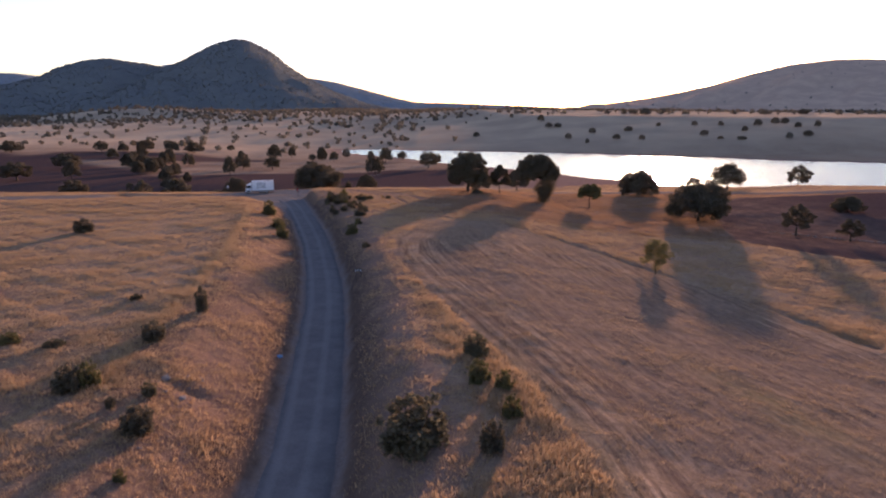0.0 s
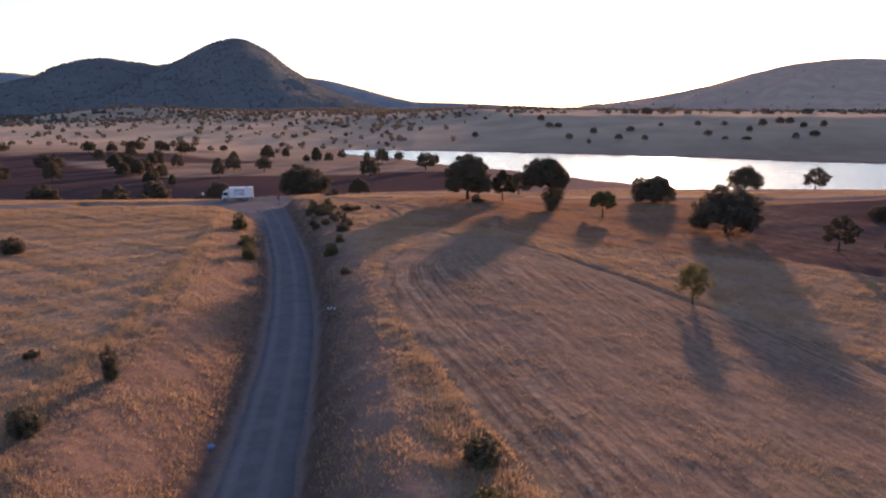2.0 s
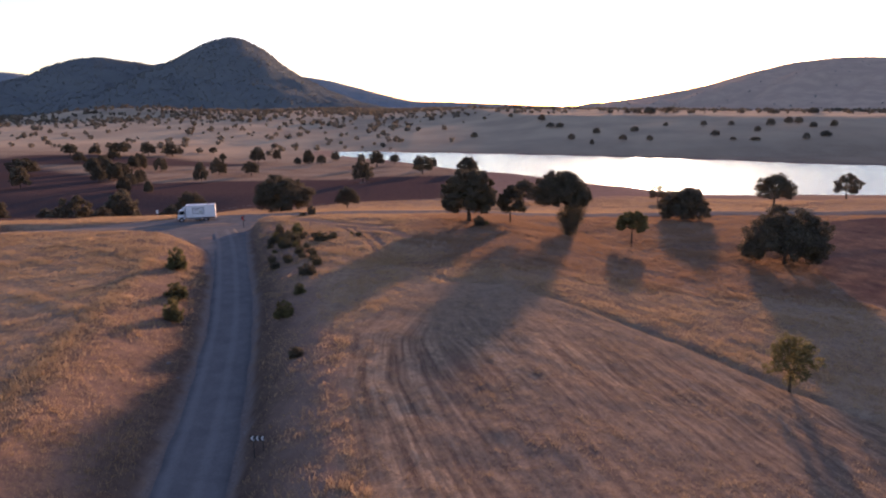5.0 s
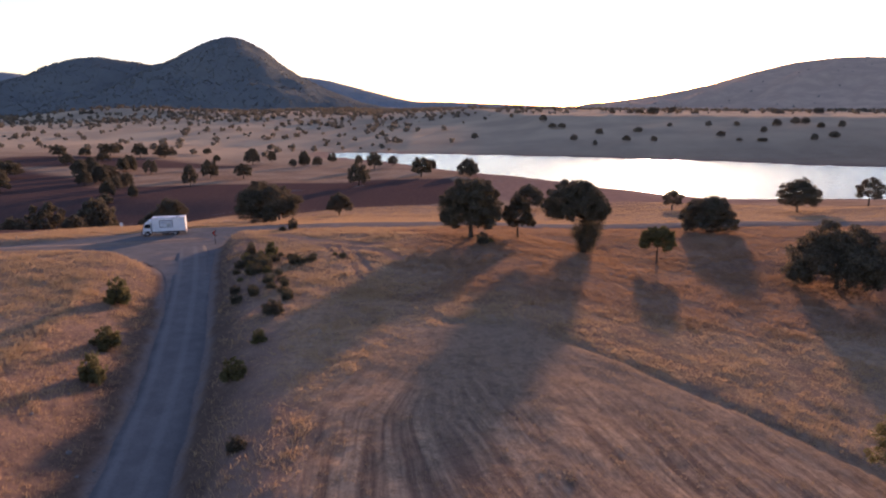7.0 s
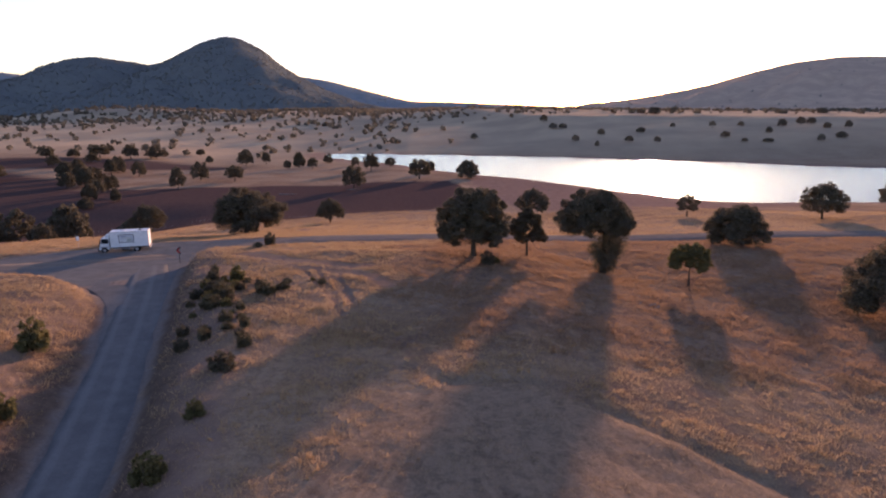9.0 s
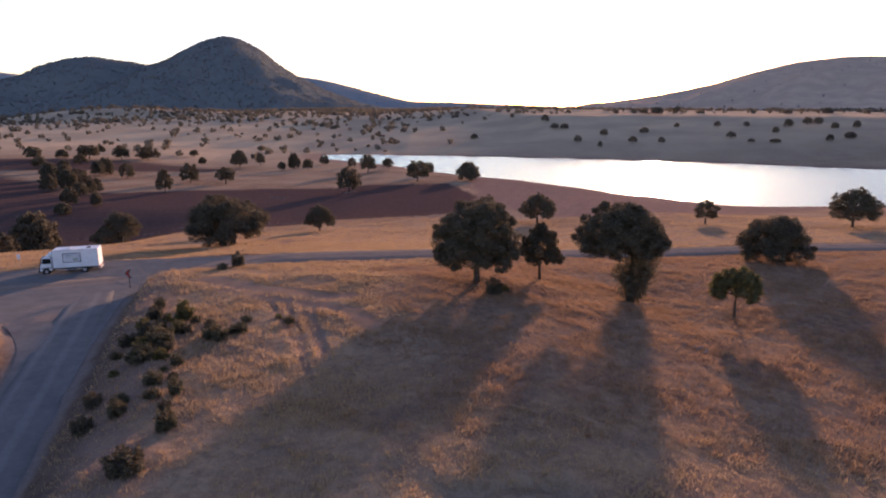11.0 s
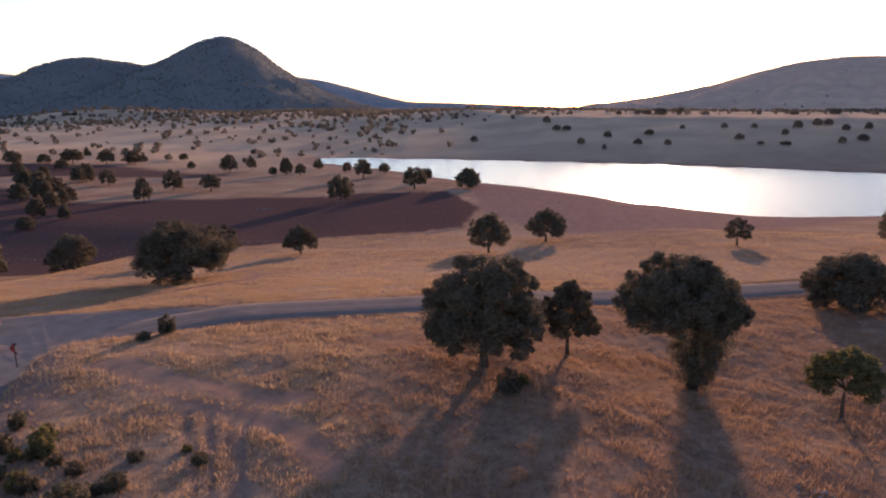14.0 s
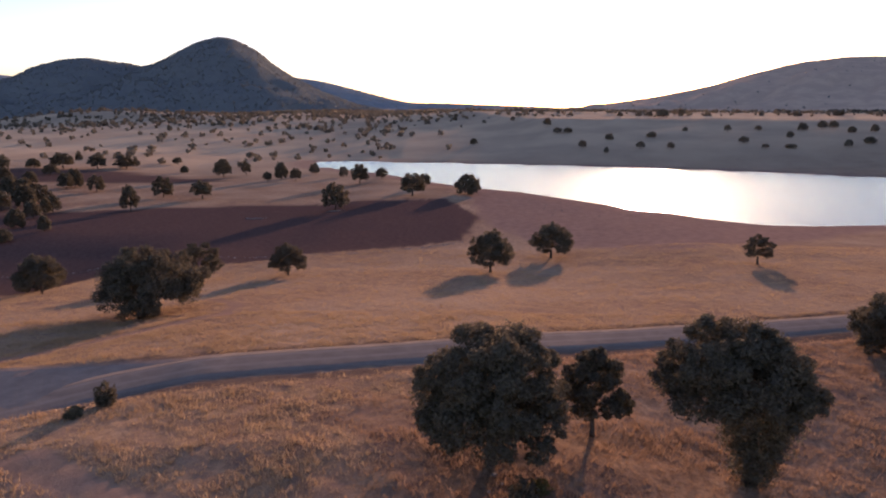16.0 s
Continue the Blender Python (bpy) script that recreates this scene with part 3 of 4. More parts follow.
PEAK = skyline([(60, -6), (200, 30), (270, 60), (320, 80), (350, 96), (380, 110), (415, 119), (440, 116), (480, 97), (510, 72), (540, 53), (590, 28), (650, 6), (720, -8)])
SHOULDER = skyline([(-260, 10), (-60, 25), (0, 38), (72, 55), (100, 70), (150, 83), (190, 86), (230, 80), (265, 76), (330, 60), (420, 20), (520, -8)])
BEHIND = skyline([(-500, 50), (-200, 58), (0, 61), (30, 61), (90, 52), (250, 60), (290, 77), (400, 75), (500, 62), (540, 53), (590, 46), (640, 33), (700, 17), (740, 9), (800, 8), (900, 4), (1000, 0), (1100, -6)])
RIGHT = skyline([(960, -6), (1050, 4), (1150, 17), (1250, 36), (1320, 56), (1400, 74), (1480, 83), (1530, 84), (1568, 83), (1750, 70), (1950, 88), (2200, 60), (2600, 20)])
# the farther range gets the paler haze tone in its colour
ridge("mountain_far", "distant wooded mountain range in haze-paled blue-grey", M_RANGE, BEHIND, 4100, 900, -20, 25)
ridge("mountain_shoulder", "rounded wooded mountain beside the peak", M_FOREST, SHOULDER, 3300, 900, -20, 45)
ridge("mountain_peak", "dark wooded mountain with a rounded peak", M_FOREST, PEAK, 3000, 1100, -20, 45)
ridge("mountain_right", "long ridge in pale haze colour with the sun behind it", M_HILL, RIGHT, 3000, 1300, 0, 35)


# ---- trees and bushes ----
def tube(points, radii, sides=8):
    """A bent tapering limb."""
    bm = bmesh.new()
    rings = []
    for i, p in enumerate(points):
        ahead = Vector(points[min(i + 1, len(points) - 1)]) - Vector(points[max(i - 1, 0)])
        turn = ahead.to_track_quat("Z", "Y").to_matrix()
        rings.append([bm.verts.new(Vector(p) + turn @ Vector((radii[i] * math.cos(a), radii[i] * math.sin(a), 0)) * (1 + 0.12 * math.sin(3 * a + i)))
                      for a in (2 * math.pi * k / sides for k in range(sides))])
    for lo, hi in zip(rings[:-1], rings[1:]):
        for k in range(sides):
            bm.faces.new((lo[k], lo[(k + 1) % sides], hi[(k + 1) % sides], hi[k]))
    bm.faces.new(rings[-1])
    bm.faces.new(rings[0][::-1])
    for f in bm.faces:
        f.smooth = True
    return bm


def foliage(rng, lobes, count, size, spread=0.5, stray=0.03, lie=0.55):
    """Loose leaf clumps in the outer part of each lobe (x, y, z, radius, flatness), facing mostly outward."""
    lobes = np.array(lobes, float)
    share = lobes[:, 3] ** 1.6
    pick = rng.choice(len(lobes), count, p=share / share.sum())
    v = rng.normal(size=(count, 3))
    v[:, 2] += 0.25
    v /= np.linalg.norm(v, axis=1)[:, None]
    r = (1 - spread * rng.random(count) ** 1.6) * (1 + 0.08 * rng.normal(size=count))
    r = np.where(rng.random(count) < stray, r * rng.uniform(1.05, 1.3, count), r)
    c = lobes[pick, :3] + v * (lobes[pick, 3] * r)[:, None] * np.stack([np.ones(count), np.ones(count), lobes[pick, 4]], 1)
    n = v + lie * rng.normal(size=(count, 3))
    n /= np.linalg.norm(n, axis=1)[:, None]
    a = np.cross(n, rng.normal(size=(count, 3)))
    a /= np.linalg.norm(a, axis=1)[:, None]
    b = np.cross(n, a)
    s = size * (0.6 + 0.8 * rng.random(count))[:, None]
    lift = n * s * 0.25
    return np.stack([c - a * s - b * s * 0.55, c + a * s * 0.4 - b * s * 0.8 + lift, c + a * s + b * s * 0.5, c - a * s * 0.3 + b * s * 0.85 + lift], 1)


def crown_lobes(rng, height, width, low, dome, count):
    """Boughs' leaf masses under a dome-shaped outline, uneven, with gaps between them, each carrying smaller tufts."""
    base, tall = height * low, height * (1 - low)
    lobes = [(0, 0, base + tall * 0.5, width * 0.2, 0.85)]
    for i in range(count):
        a = 2.39996 * i + 0.6 * rng.random()
        u = ((i + 0.5) / count) ** 1.15
        r = width * rng.uniform(0.085, 0.155)
        out = (1 - (0.93 * u) ** dome) ** 0.5 * (0.88 + 0.12 * min(1, u / 0.2))
        rr = max(0.0, width * 0.5 * out * rng.uniform(0.84, 1.08) - r * 1.1)
        lobes.append((rr * math.cos(a), rr * math.sin(a), base + r * 0.35 + (tall - 1.35 * r) * u * rng.uniform(0.93, 1.04), r, 0.72))
    for i in range(count * 8):
        x, y, z, r, f = lobes[1 + i % count]
        v = rng.normal(size=3)
        v[2] += 0.2
        v /= np.linalg.norm(v)
        lobes.append((x + v[0] * r * 0.95, y + v[1] * r * 0.95, max(z + v[2] * r * 0.75, base + 0.1 * r), r * rng.uniform(0.22, 0.46), 0.8))
    return lobes


def tree(name, seed, height, width, low, leaves, size, label, material=None, lobes=14, flat=2.0, trunk=1.0, foot=(), lean=0.0, shift=0.0):
    rng = np.random.default_rng(seed)
    ob = tagged(new(name), label, "tree")
    masses = [(x + shift, y, z, r, f) for x, y, z, r, f in crown_lobes(rng, height, width, low, flat, lobes)]
    masses += [tuple(m) for m in foot]
    r0 = 0.028 * height * trunk
    fork = height * (low * 0.75 + 0.12)
    pts = [(lean * s * s, 0.12 * math.sin(2 * s), fork * s - 0.35 * (s == 0)) for s in (0, 0.15, 0.45, 0.75, 1.0)]
    part("trunk", tube(pts, [r0 * 1.6, r0 * 1.15, r0, r0 * 0.9, r0 * 0.8]), M_BARK, ob)
    for i, (x, y, z, r, f) in enumerate(masses[1:1 + min(7, lobes)]):
        s = pts[-1]
        e = (x * 0.85, y * 0.85, z)
        m = [s[k] * 0.5 + e[k] * 0.5 + (0.05 * height * (0.5 if k == 2 else rng.normal() * 0.4)) for k in range(3)]
        part("limb", tube([s, m, e], [r0 * 0.55, r0 * 0.38, r0 * 0.12], 6), M_BARK, ob)
    crown = new("crown", quads_mesh("crown", foliage(rng, masses, leaves, size), material or M_OAK))
    crown.parent = ob
    return ob


def bush(name, seed, leaves, size, label, material, tall=1.0):
    """A bush one metre high and about one wide, of uneven upright shoots, to be scaled."""
    rng = np.random.default_rng(seed)
    ob = tagged(new(name), label, "bush")
    masses = [(0, 0, 0.30, 0.27, 0.9)]
    for i in range(22):
        a = 2.39996 * i + rng.random()
        out = 0.44 * math.sqrt((i + 0.5) / 22) * rng.uniform(0.75, 1.15)
        top = math.sqrt(max(0.05, 1 - (out / 0.52) ** 2)) * rng.uniform(0.5, 0.92)
        for s in (0.25, 0.6, 1.0):
            masses.append((out * (0.8 + 0.2 * s) * math.cos(a), out * (0.8 + 0.2 * s) * math.sin(a), 0.06 + top * s * 0.86, (0.15 - 0.07 * s) * rng.uniform(0.7, 1.25), tall))
    for i in range(16):
        a, out = rng.uniform(0, 6.28), rng.uniform(0.05, 0.5)
        masses.append((out * math.cos(a), out * math.sin(a), rng.uniform(0.75, 1.0) * math.sqrt(max(0.1, 1 - (out / 0.55) ** 2)), rng.uniform(0.03, 0.06), 1.7))
    for i in range(5):
        a = 2 * math.pi * i / 5 + rng.random()
        part("stem", tube([(0.03 * math.cos(a), 0.03 * math.sin(a), -0.08), (0.12 * math.cos(a), 0.12 * math.sin(a), 0.3), (0.22 * math.cos(a), 0.22 * math.sin(a), 0.68)], [0.03, 0.02, 0.006], 5), M_BARK, ob)
    crown = new("foliage", quads_mesh("foliage", foliage(rng, masses, leaves, size, 0.8, 0.06, 0.9), material))
    crown.parent = ob
    return ob


def set_at(ob, x, y, turn, sx=1.0, sz=1.0, sink=0.08):
    """Stand a thing on the ground, turned and scaled."""
    ob.matrix_basis = Matrix.Identity(4)
    ob.matrix_basis = pose(x, y, gz(x, y) - sink, 0, 0, turn) @ Matrix.Diagonal((sx, sx, sz, 1))
    return ob


def copy_at(ob, x, y, turn, sx=1.0, sz=1.0, sink=0.08, label="", group=""):
    c = copy_thing(ob, Matrix.Identity(4))
    c.matrix_basis = pose(x, y, gz(x, y) - sink, 0, 0, turn) @ Matrix.Diagonal((sx, sx, sz, 1))
    return tagged(c, label, "", group)


set_at(tree("oak_tree", 1, 10.2, 10.6, 0.19, 80000, 0.08, "large round dark oak standing in dry grass", lobes=36, flat=4.0, trunk=1.2), 6.1, 153.2, 20)
set_at(tree("oak_tree", 2, 7.5, 6.5, 0.30, 26000, 0.075, "small slender oak with a bare straight trunk", lobes=18, trunk=0.8), 14.3, 159.0, 70)
set_at(tree("oak_tree", 3, 12.5, 11.4, 0.46, 85000, 0.08, "broad oak with leafy shoots down to its foot", lobes=30, flat=3.4, trunk=1.1, shift=-1.6,
            foot=[(0.3, 0.1, 0.9, 1.6, 0.9), (-0.2, -0.3, 2.0, 1.7, 1.0), (0.9, 0.3, 3.1, 2.0, 1.0), (0.1, 0.4, 4.2, 2.0, 1.0), (1.2, -0.2, 4.9, 2.1, 0.9), (1.9, 0.4, 3.9, 1.2, 1.0), (-1.3, 0.5, 3.4, 1.1, 1.0), (0.1, -0.8, 1.1, 0.9, 0.9), (0.8, -0.6, 1.9, 1.0, 1.0),
                  (1.3, -0.5, 3.4, 0.9, 0.9), (-1.0, -0.6, 3.0, 0.9, 0.9), (-0.6, -0.9, 2.2, 0.7, 0.9), (1.2, -0.7, 2.5, 0.7, 0.9), (2.3, 0.2, 6.4, 1.4, 0.8), (3.1, -0.4, 7.0, 1.1, 0.8)]), 24.7, 155.6, 0)
set_at(tree("oak_tree", 4, 6.3, 6.5, 0.42, 22000, 0.075, "young flat-topped tree with a thin trunk", M_YELLOW, lobes=18, flat=3.0, trunk=0.8), 35.3, 151.2, 130)
OAK_BROAD = set_at(tree("oak_tree", 5, 8.4, 12.9, 0.07, 34000, 0.115, "wide spreading dark oak beside the gravel road", lobes=22, flat=2.6), 57.3, 184.9, 40)
OAK_WIDE = set_at(tree("oak_tree", 6, 9.7, 16.5, 0.12, 45000, 0.12, "very wide dark oak at the field's edge", lobes=28, flat=2.8, trunk=1.1), 57.9, 141.5, 0)
OAK_ROUND = set_at(tree("oak_tree", 7, 11.4, 14.6, 0.22, 24000, 0.13, "rounded oak on open dry grass", lobes=20), 111.5, 247.4, 10)
OAK_SMALL = set_at(tree("oak_tree", 8, 11.9, 12.1, 0.26, 18000, 0.12, "oak on dry grass near the lake", lobes=17), 165.2, 293.7, 0)
set_at(tree("field_tree", 9, 5.7, 4.9, 0.24, 9000, 0.06, "lone yellow-green young tree in stubble", M_YELLOW, lobes=13, flat=3.0, trunk=0.7,
            foot=[(0.0, 0.1, 0.9, 0.6, 1.2), (0.2, -0.1, 1.2, 0.7, 1.2), (0.7, 0.5, 4.2, 1.0, 1.0), (-0.8, 0.5, 4.4, 0.9, 1.0), (0.2, -0.8, 4.0, 1.0, 1.0), (0.0, 0.0, 1.5, 0.6, 1.2), (0.3, 0.2, 2.0, 0.8, 1.1), (-0.3, -0.2, 2.5, 1.0, 1.1), (0.5, -0.4, 2.9, 1.0, 1.0), (-0.6, 0.4, 3.1, 1.1, 1.0), (1.1, 0.1, 3.4, 0.8, 1.0), (-1.2, -0.3, 3.6, 0.8, 1.0)]), 32.0, 92.2, 0)

# oaks: place, turn, and how they differ from the four that they copy
for src, rows, text, group in (
    (OAK_SMALL, [(74.2, 130.5, 0, 0.59, 0.61), (83.9, 127.5, 90, 0.48, 0.43)], "oak in dark ploughed earth", "oaks in the ploughed field"),
    (OAK_BROAD, [(105.9, 163.7, 60, 0.69, 0.54)], "low oak in dark ploughed earth", "oaks in the ploughed field"),
    (OAK_ROUND, [(14.6, 255.2, 30, 0.82, 0.94), (32.5, 277.6, 75, 0.92, 0.89), (-30.2, 249.8, 120, 0.66, 0.68), (-79.5, 242.2, 200, 0.76, 0.79)], "round oak in a golden meadow", "oaks beyond the gravel road"),
    (OAK_SMALL, [(75.4, 254.7, 30, 0.66, 0.62), (-48.8, 248.8, 160, 0.92, 0.80)], "small oak in a golden meadow", "oaks beyond the gravel road"),
    (OAK_WIDE, [(-42.0, 209.6, 100, 1.12, 1.11)], "large spreading oak in a golden meadow", "oaks beyond the gravel road"),
):
    for x, y, turn, sx, sz in rows:
        copy_at(src, x, y, turn, sx, sz, label=text, group=group)

# place, width, height
LAKESIDE = [(18.3, 442.4, 14.7, 11.4), (-41.4, 385.6, 14.1, 12.4), (-10.1, 433.0, 14.3, 12.2), (-4.7, 477.1, 8.4, 8.6), (-89.5, 591.6, 8.5, 8.6), (-64.4, 567.6, 7.3, 8.2), (-46.2, 513.2, 12.1, 13.4), (-34.6, 539.0, 9.5, 8.1), (-117.0, 435.8, 12.1, 10.0), (-139.0, 441.8, 11.7, 11.6), (-129.9, 386.9, 8.3, 12.5), (-186.6, 467.2, 10.1, 9.9), (-208.6, 476.2, 10.3, 10.2), (-150.0, 568.5, 13.7, 14.0), (-138.3, 583.5, 8.3, 10.6)]
TERRACE = [(-109.5, 533.7, 6.7, 7.2), (-104.7, 551.2, 10.1, 12.7), (-92.6, 541.6, 8.4, 8.9), (-269.3, 579.3, 17.2, 11.3), (-248.5, 586.8, 14.2, 11.9), (-235.6, 604.8, 19.1, 11.1), (-293.5, 644.1, 6.5, 6.2), (-218.3, 658.5, 8.7, 6.9), (-189.0, 597.7, 6.9, 6.1), (-253.6, 537.4, 12.0, 7.6), (-286.2, 572.4, 10.5, 7.0)]
GROVE = [(-103.0, 244.0, 12.6, 12.8), (-117.0, 242.0, 12.4, 11.6), (-101.0, 229.0, 7.2, 7.6), (-127.0, 217.0, 11.0, 9.6), (-113.0, 222.0, 8.0, 6.6), (-94.2, 264.7, 11.4, 6.6), (-208.9, 356.3, 11.1, 12.0), (-188.0, 417.1, 11.8, 10.1), (-162.1, 384.9, 8.0, 8.3),
         (-234.7, 348.3, 16.8, 10.9), (-249.0, 421.3, 18.5, 11.5), (-293.1, 548.3, 13.1, 10.7), (-362.7, 536.5, 19.3, 10.4), (-208.4, 484.7, 11.6, 11.4), (-220.8, 447.1, 11.7, 10.4), (-204.8, 433.4, 10.3, 11.3), (-185.9, 404.0, 10.8, 10.8), (-187.6, 390.0, 9.9, 9.2),
         (-158.5, 365.7, 7.3, 7.9), (-150.3, 342.7, 7.4, 7.6), (-139.0, 318.0, 6.6, 4.8), (-158.2, 374.0, 5.1, 8.7), (-135.2, 334.7, 4.7, 6.3), (-260.0, 501.1, 10.4, 9.0), (-239.9, 494.4, 9.1, 7.7)]
SLOPE_TREES = [(256, 1010, 9.5, 7.9), (292, 1043, 10.7, 7.4), (306, 1040, 14.8, 7.4), (324, 1036, 19.6, 11.4), (373, 1095, 12.2, 10.4), (380, 1022, 6.4, 4.0), (500, 1004, 15.8, 6.3), (581, 1042, 16.5, 9.9), (135, 891, 11.0, 10.4), (137, 833, 11.5, 7.1), (149, 834, 11.6, 6.4), (42, 811, 9.4, 7.5), (144, 738, 10.1, 7.3), (180, 776, 9.5, 7.1), (194, 717, 9.8, 7.1), (220, 709, 8.0, 6.4)]
PLATEAU_TREES = [(224, 778, 10.7, 6.5), (269, 805, 6.2, 5.6), (309, 792, 8.5, 7.3), (292, 718, 10.9, 7.1), (340, 789, 7.8, 6.0), (298, 689, 7.3, 4.1), (345, 736, 7.8, 6.7), (319, 685, 11.3, 3.6), (377, 772, 10.6, 8.8), (399, 775, 11.8, 8.9), (410, 774, 10.6, 8.3), (409, 742, 8.4, 6.8), (365, 676, 7.6, 6.6), (388, 682, 11.3, 6.7), (432, 743, 7.9, 7.9), (158, 702, 5.3, 6.4)]
rnd = random.Random(5)
FAR_SHAPES = ((14.6, 11.4, 0.16, 26), (12.1, 11.9, 0.22, 24), (12.9, 8.4, 0.10, 26), (13.4, 10.2, 0.14, 20))
FAR_MODELS = {}


def far_oak(x, y, w, h, text, group, material, seed):
    """An oak seen from afar: one of four shapes, its leaf clumps coarser; the first of each is built and the rest are copied."""
    k = rnd.randrange(4)
    sw, sh, low, lobes = FAR_SHAPES[k]
    if (k, material) not in FAR_MODELS:
        FAR_MODELS[k, material] = tree("oak_tree", seed + k, sh, sw, low, 4200, 0.30, text, material, lobes=lobes, flat=2.4 + 0.4 * k)
        return tagged(set_at(FAR_MODELS[k, material], x, y, rnd.uniform(0, 360), w / sw, h / sh), text, "", group)
    return copy_at(FAR_MODELS[k, material], x, y, rnd.uniform(0, 360), w / sw, h / sh, label=text, group=group)


for rows, text, group, material, seed in (
        (LAKESIDE, "oak on the dry slope above the lake", "oaks above the lake", M_OAK, 60), (TERRACE, "dark oak on a far dry terrace", "oaks on the far terrace", M_OAK, 60),
        (GROVE, "dark oak in a shaded grove on bare earth", "oaks of the grove", M_OAK, 60), (SLOPE_TREES, "dark tree on the far lake slope, leaves paled for haze", "trees on the far slope", M_HAZED_OAK, 70),
        (PLATEAU_TREES, "dark tree on the far lake slope, leaves paled for haze", "trees on the far slope", M_HAZED_OAK, 70)):
    for x, y, w, h in rows:
        far_oak(x, y, w, h, text, group, material, seed)

SCRUB = bush("bush", 11, 6500, 0.026, "dark green thorny bush in dry grass", M_SCRUB)
set_at(SCRUB, -1.7, 33.6, 0, 4.9, 3.4)
OLIVE = bush("bush", 12, 4500, 0.030, "olive-green bush beside the road", M_YELLOW)
set_at(OLIVE, 2.5, 42.2, 0, 1.9, 1.9)
THORN = bush("bush", 13, 4000, 0.032, "small dark thorn bush on dry grass", M_OAK, 1.3)
set_at(THORN, -23.1, 57.9, 0, 1.4, 2.8)
FIELD_BUSHES = [(-57.0, 98.7, 3.2, 2.5), (-31.3, 62.0, 1.3, 0.8), (-24.2, 50.2, 2.0, 1.9), (-25.9, 40.5, 1.9, 2.1), (-24.9, 41.4, 0.9, 2.0), (-32.1, 49.2, 1.7, 0.7), (-36.4, 50.1, 1.6, 1.1), (-18.6, 35.2, 2.1, 2.0), (-19.9, 39.7, 1.1, 1.2), (-21.7, 38.0, 0.7, 0.8), (-17.4, 30.5, 0.5, 0.9), (2.6, 47.1, 2.0, 2.1), (4.3, 41.0, 1.3, 1.6), (4.4, 36.8, 1.2, 1.7), (2.8, 32.7, 1.4, 2.1)]
BANK_BUSHES = [(-21.2, 132.2, 2.4, 1.9), (-21.8, 138.9, 1.6, 2.2), (-17.2, 133.6, 2.3, 1.6), (-15.7, 135.4, 1.7, 1.0), (-21.4, 129.0, 2.2, 1.5), (-18.1, 127.9, 1.1, 1.0), (-16.2, 122.9, 1.2, 1.4), (-18.9, 120.2, 1.2, 1.2), (-14.8, 118.0, 1.3, 1.5), (-24.4, 163.2, 1.7, 2.3), (-25.7, 160.8, 1.7, 0.9), (-12.0, 138.1, 1.1, 0.8), (-15.1, 113.4, 2.3, 1.5), (-14.5, 106.3, 1.3, 1.3), (-14.6, 99.7, 1.9, 2.0), (-21.7, 122.5, 1.3, 1.1), (-11.1, 89.1, 1.3, 0.9), (-20.4, 118.8, 1.4, 1.2), (7.6, 148.4, 2.0, 2.1)]
for rows, text, group in ((FIELD_BUSHES, "", "bushes in the fields"), (BANK_BUSHES, "dark bush on the bank above the road", "bushes on the road bank")):
    for x, y, w, h in rows:
        copy_at(rnd.choice((SCRUB, SCRUB, THORN, OLIVE)), x, y, rnd.uniform(0, 360), max(w, 0.75 * h) * 1.1, h, 0.05, text, group)
THICKET = [(-23.6, 133.5, 1.6, 1.3), (-22.4, 131.6, 2.0, 1.6), (-20.2, 131.0, 1.6, 1.2), (-22.9, 136.2, 1.8, 1.5), (-21.0, 135.4, 1.8, 1.7), (-20.4, 137.8, 1.3, 1.1), (-22.8, 141.0, 1.4, 1.6),
           (-23.2, 138.4, 1.2, 1.3), (-24.0, 130.4, 1.3, 1.0), (-18.6, 126.6, 0.9, 0.7), (-17.3, 125.2, 1.1, 0.9), (-22.4, 126.8, 1.0, 0.8), (-16.0, 120.6, 1.2, 1.0), (-16.4, 134.9, 1.2, 0.9), (-13.3, 139.5, 0.8, 0.7),
           (-25.7, 142.6, 1.7, 1.8), (-24.8, 139.4, 2.1, 1.9), (-23.3, 134.6, 2.3, 1.8), (-24.4, 133.0, 2.0, 1.5),
           (-20.4, 135.2, 1.8, 1.3), (-18.8, 136.9, 1.4, 1.1), (-16.0, 138.5, 1.6, 0.8), (-20.0, 129.3, 1.6, 1.3), (-18.4, 124.4, 1.7, 1.7), (-17.6, 122.4, 1.4, 1.0), (-19.5, 121.8, 1.6, 1.2), (-24.6, 136.8, 1.9, 1.5)]
for x, y, w, h in THICKET:
    copy_at(rnd.choice((SCRUB, THORN, OLIVE)), x, y, rnd.uniform(0, 360), w * 0.85, h * 0.75, 0.05, "scrubby bush in the thicket on the bank", "bushes on the road bank")
for x, y, w, h in ((-33.3, 119.7, 2.7, 3.2), (-28.7, 108.1, 2.7, 2.1), (-26.2, 101.2, 2.1, 2.7)):
    copy_at(OLIVE, x, y, rnd.uniform(0, 360), w, h, 0.05, "upright olive-green bush above the road cutting", "bushes above the cutting")
copy_at(OLIVE, 8.9, 150.2, 40, 1.5, 0.8, 0.05, "low yellow-green bush at the oak's foot", "bushes in the fields")


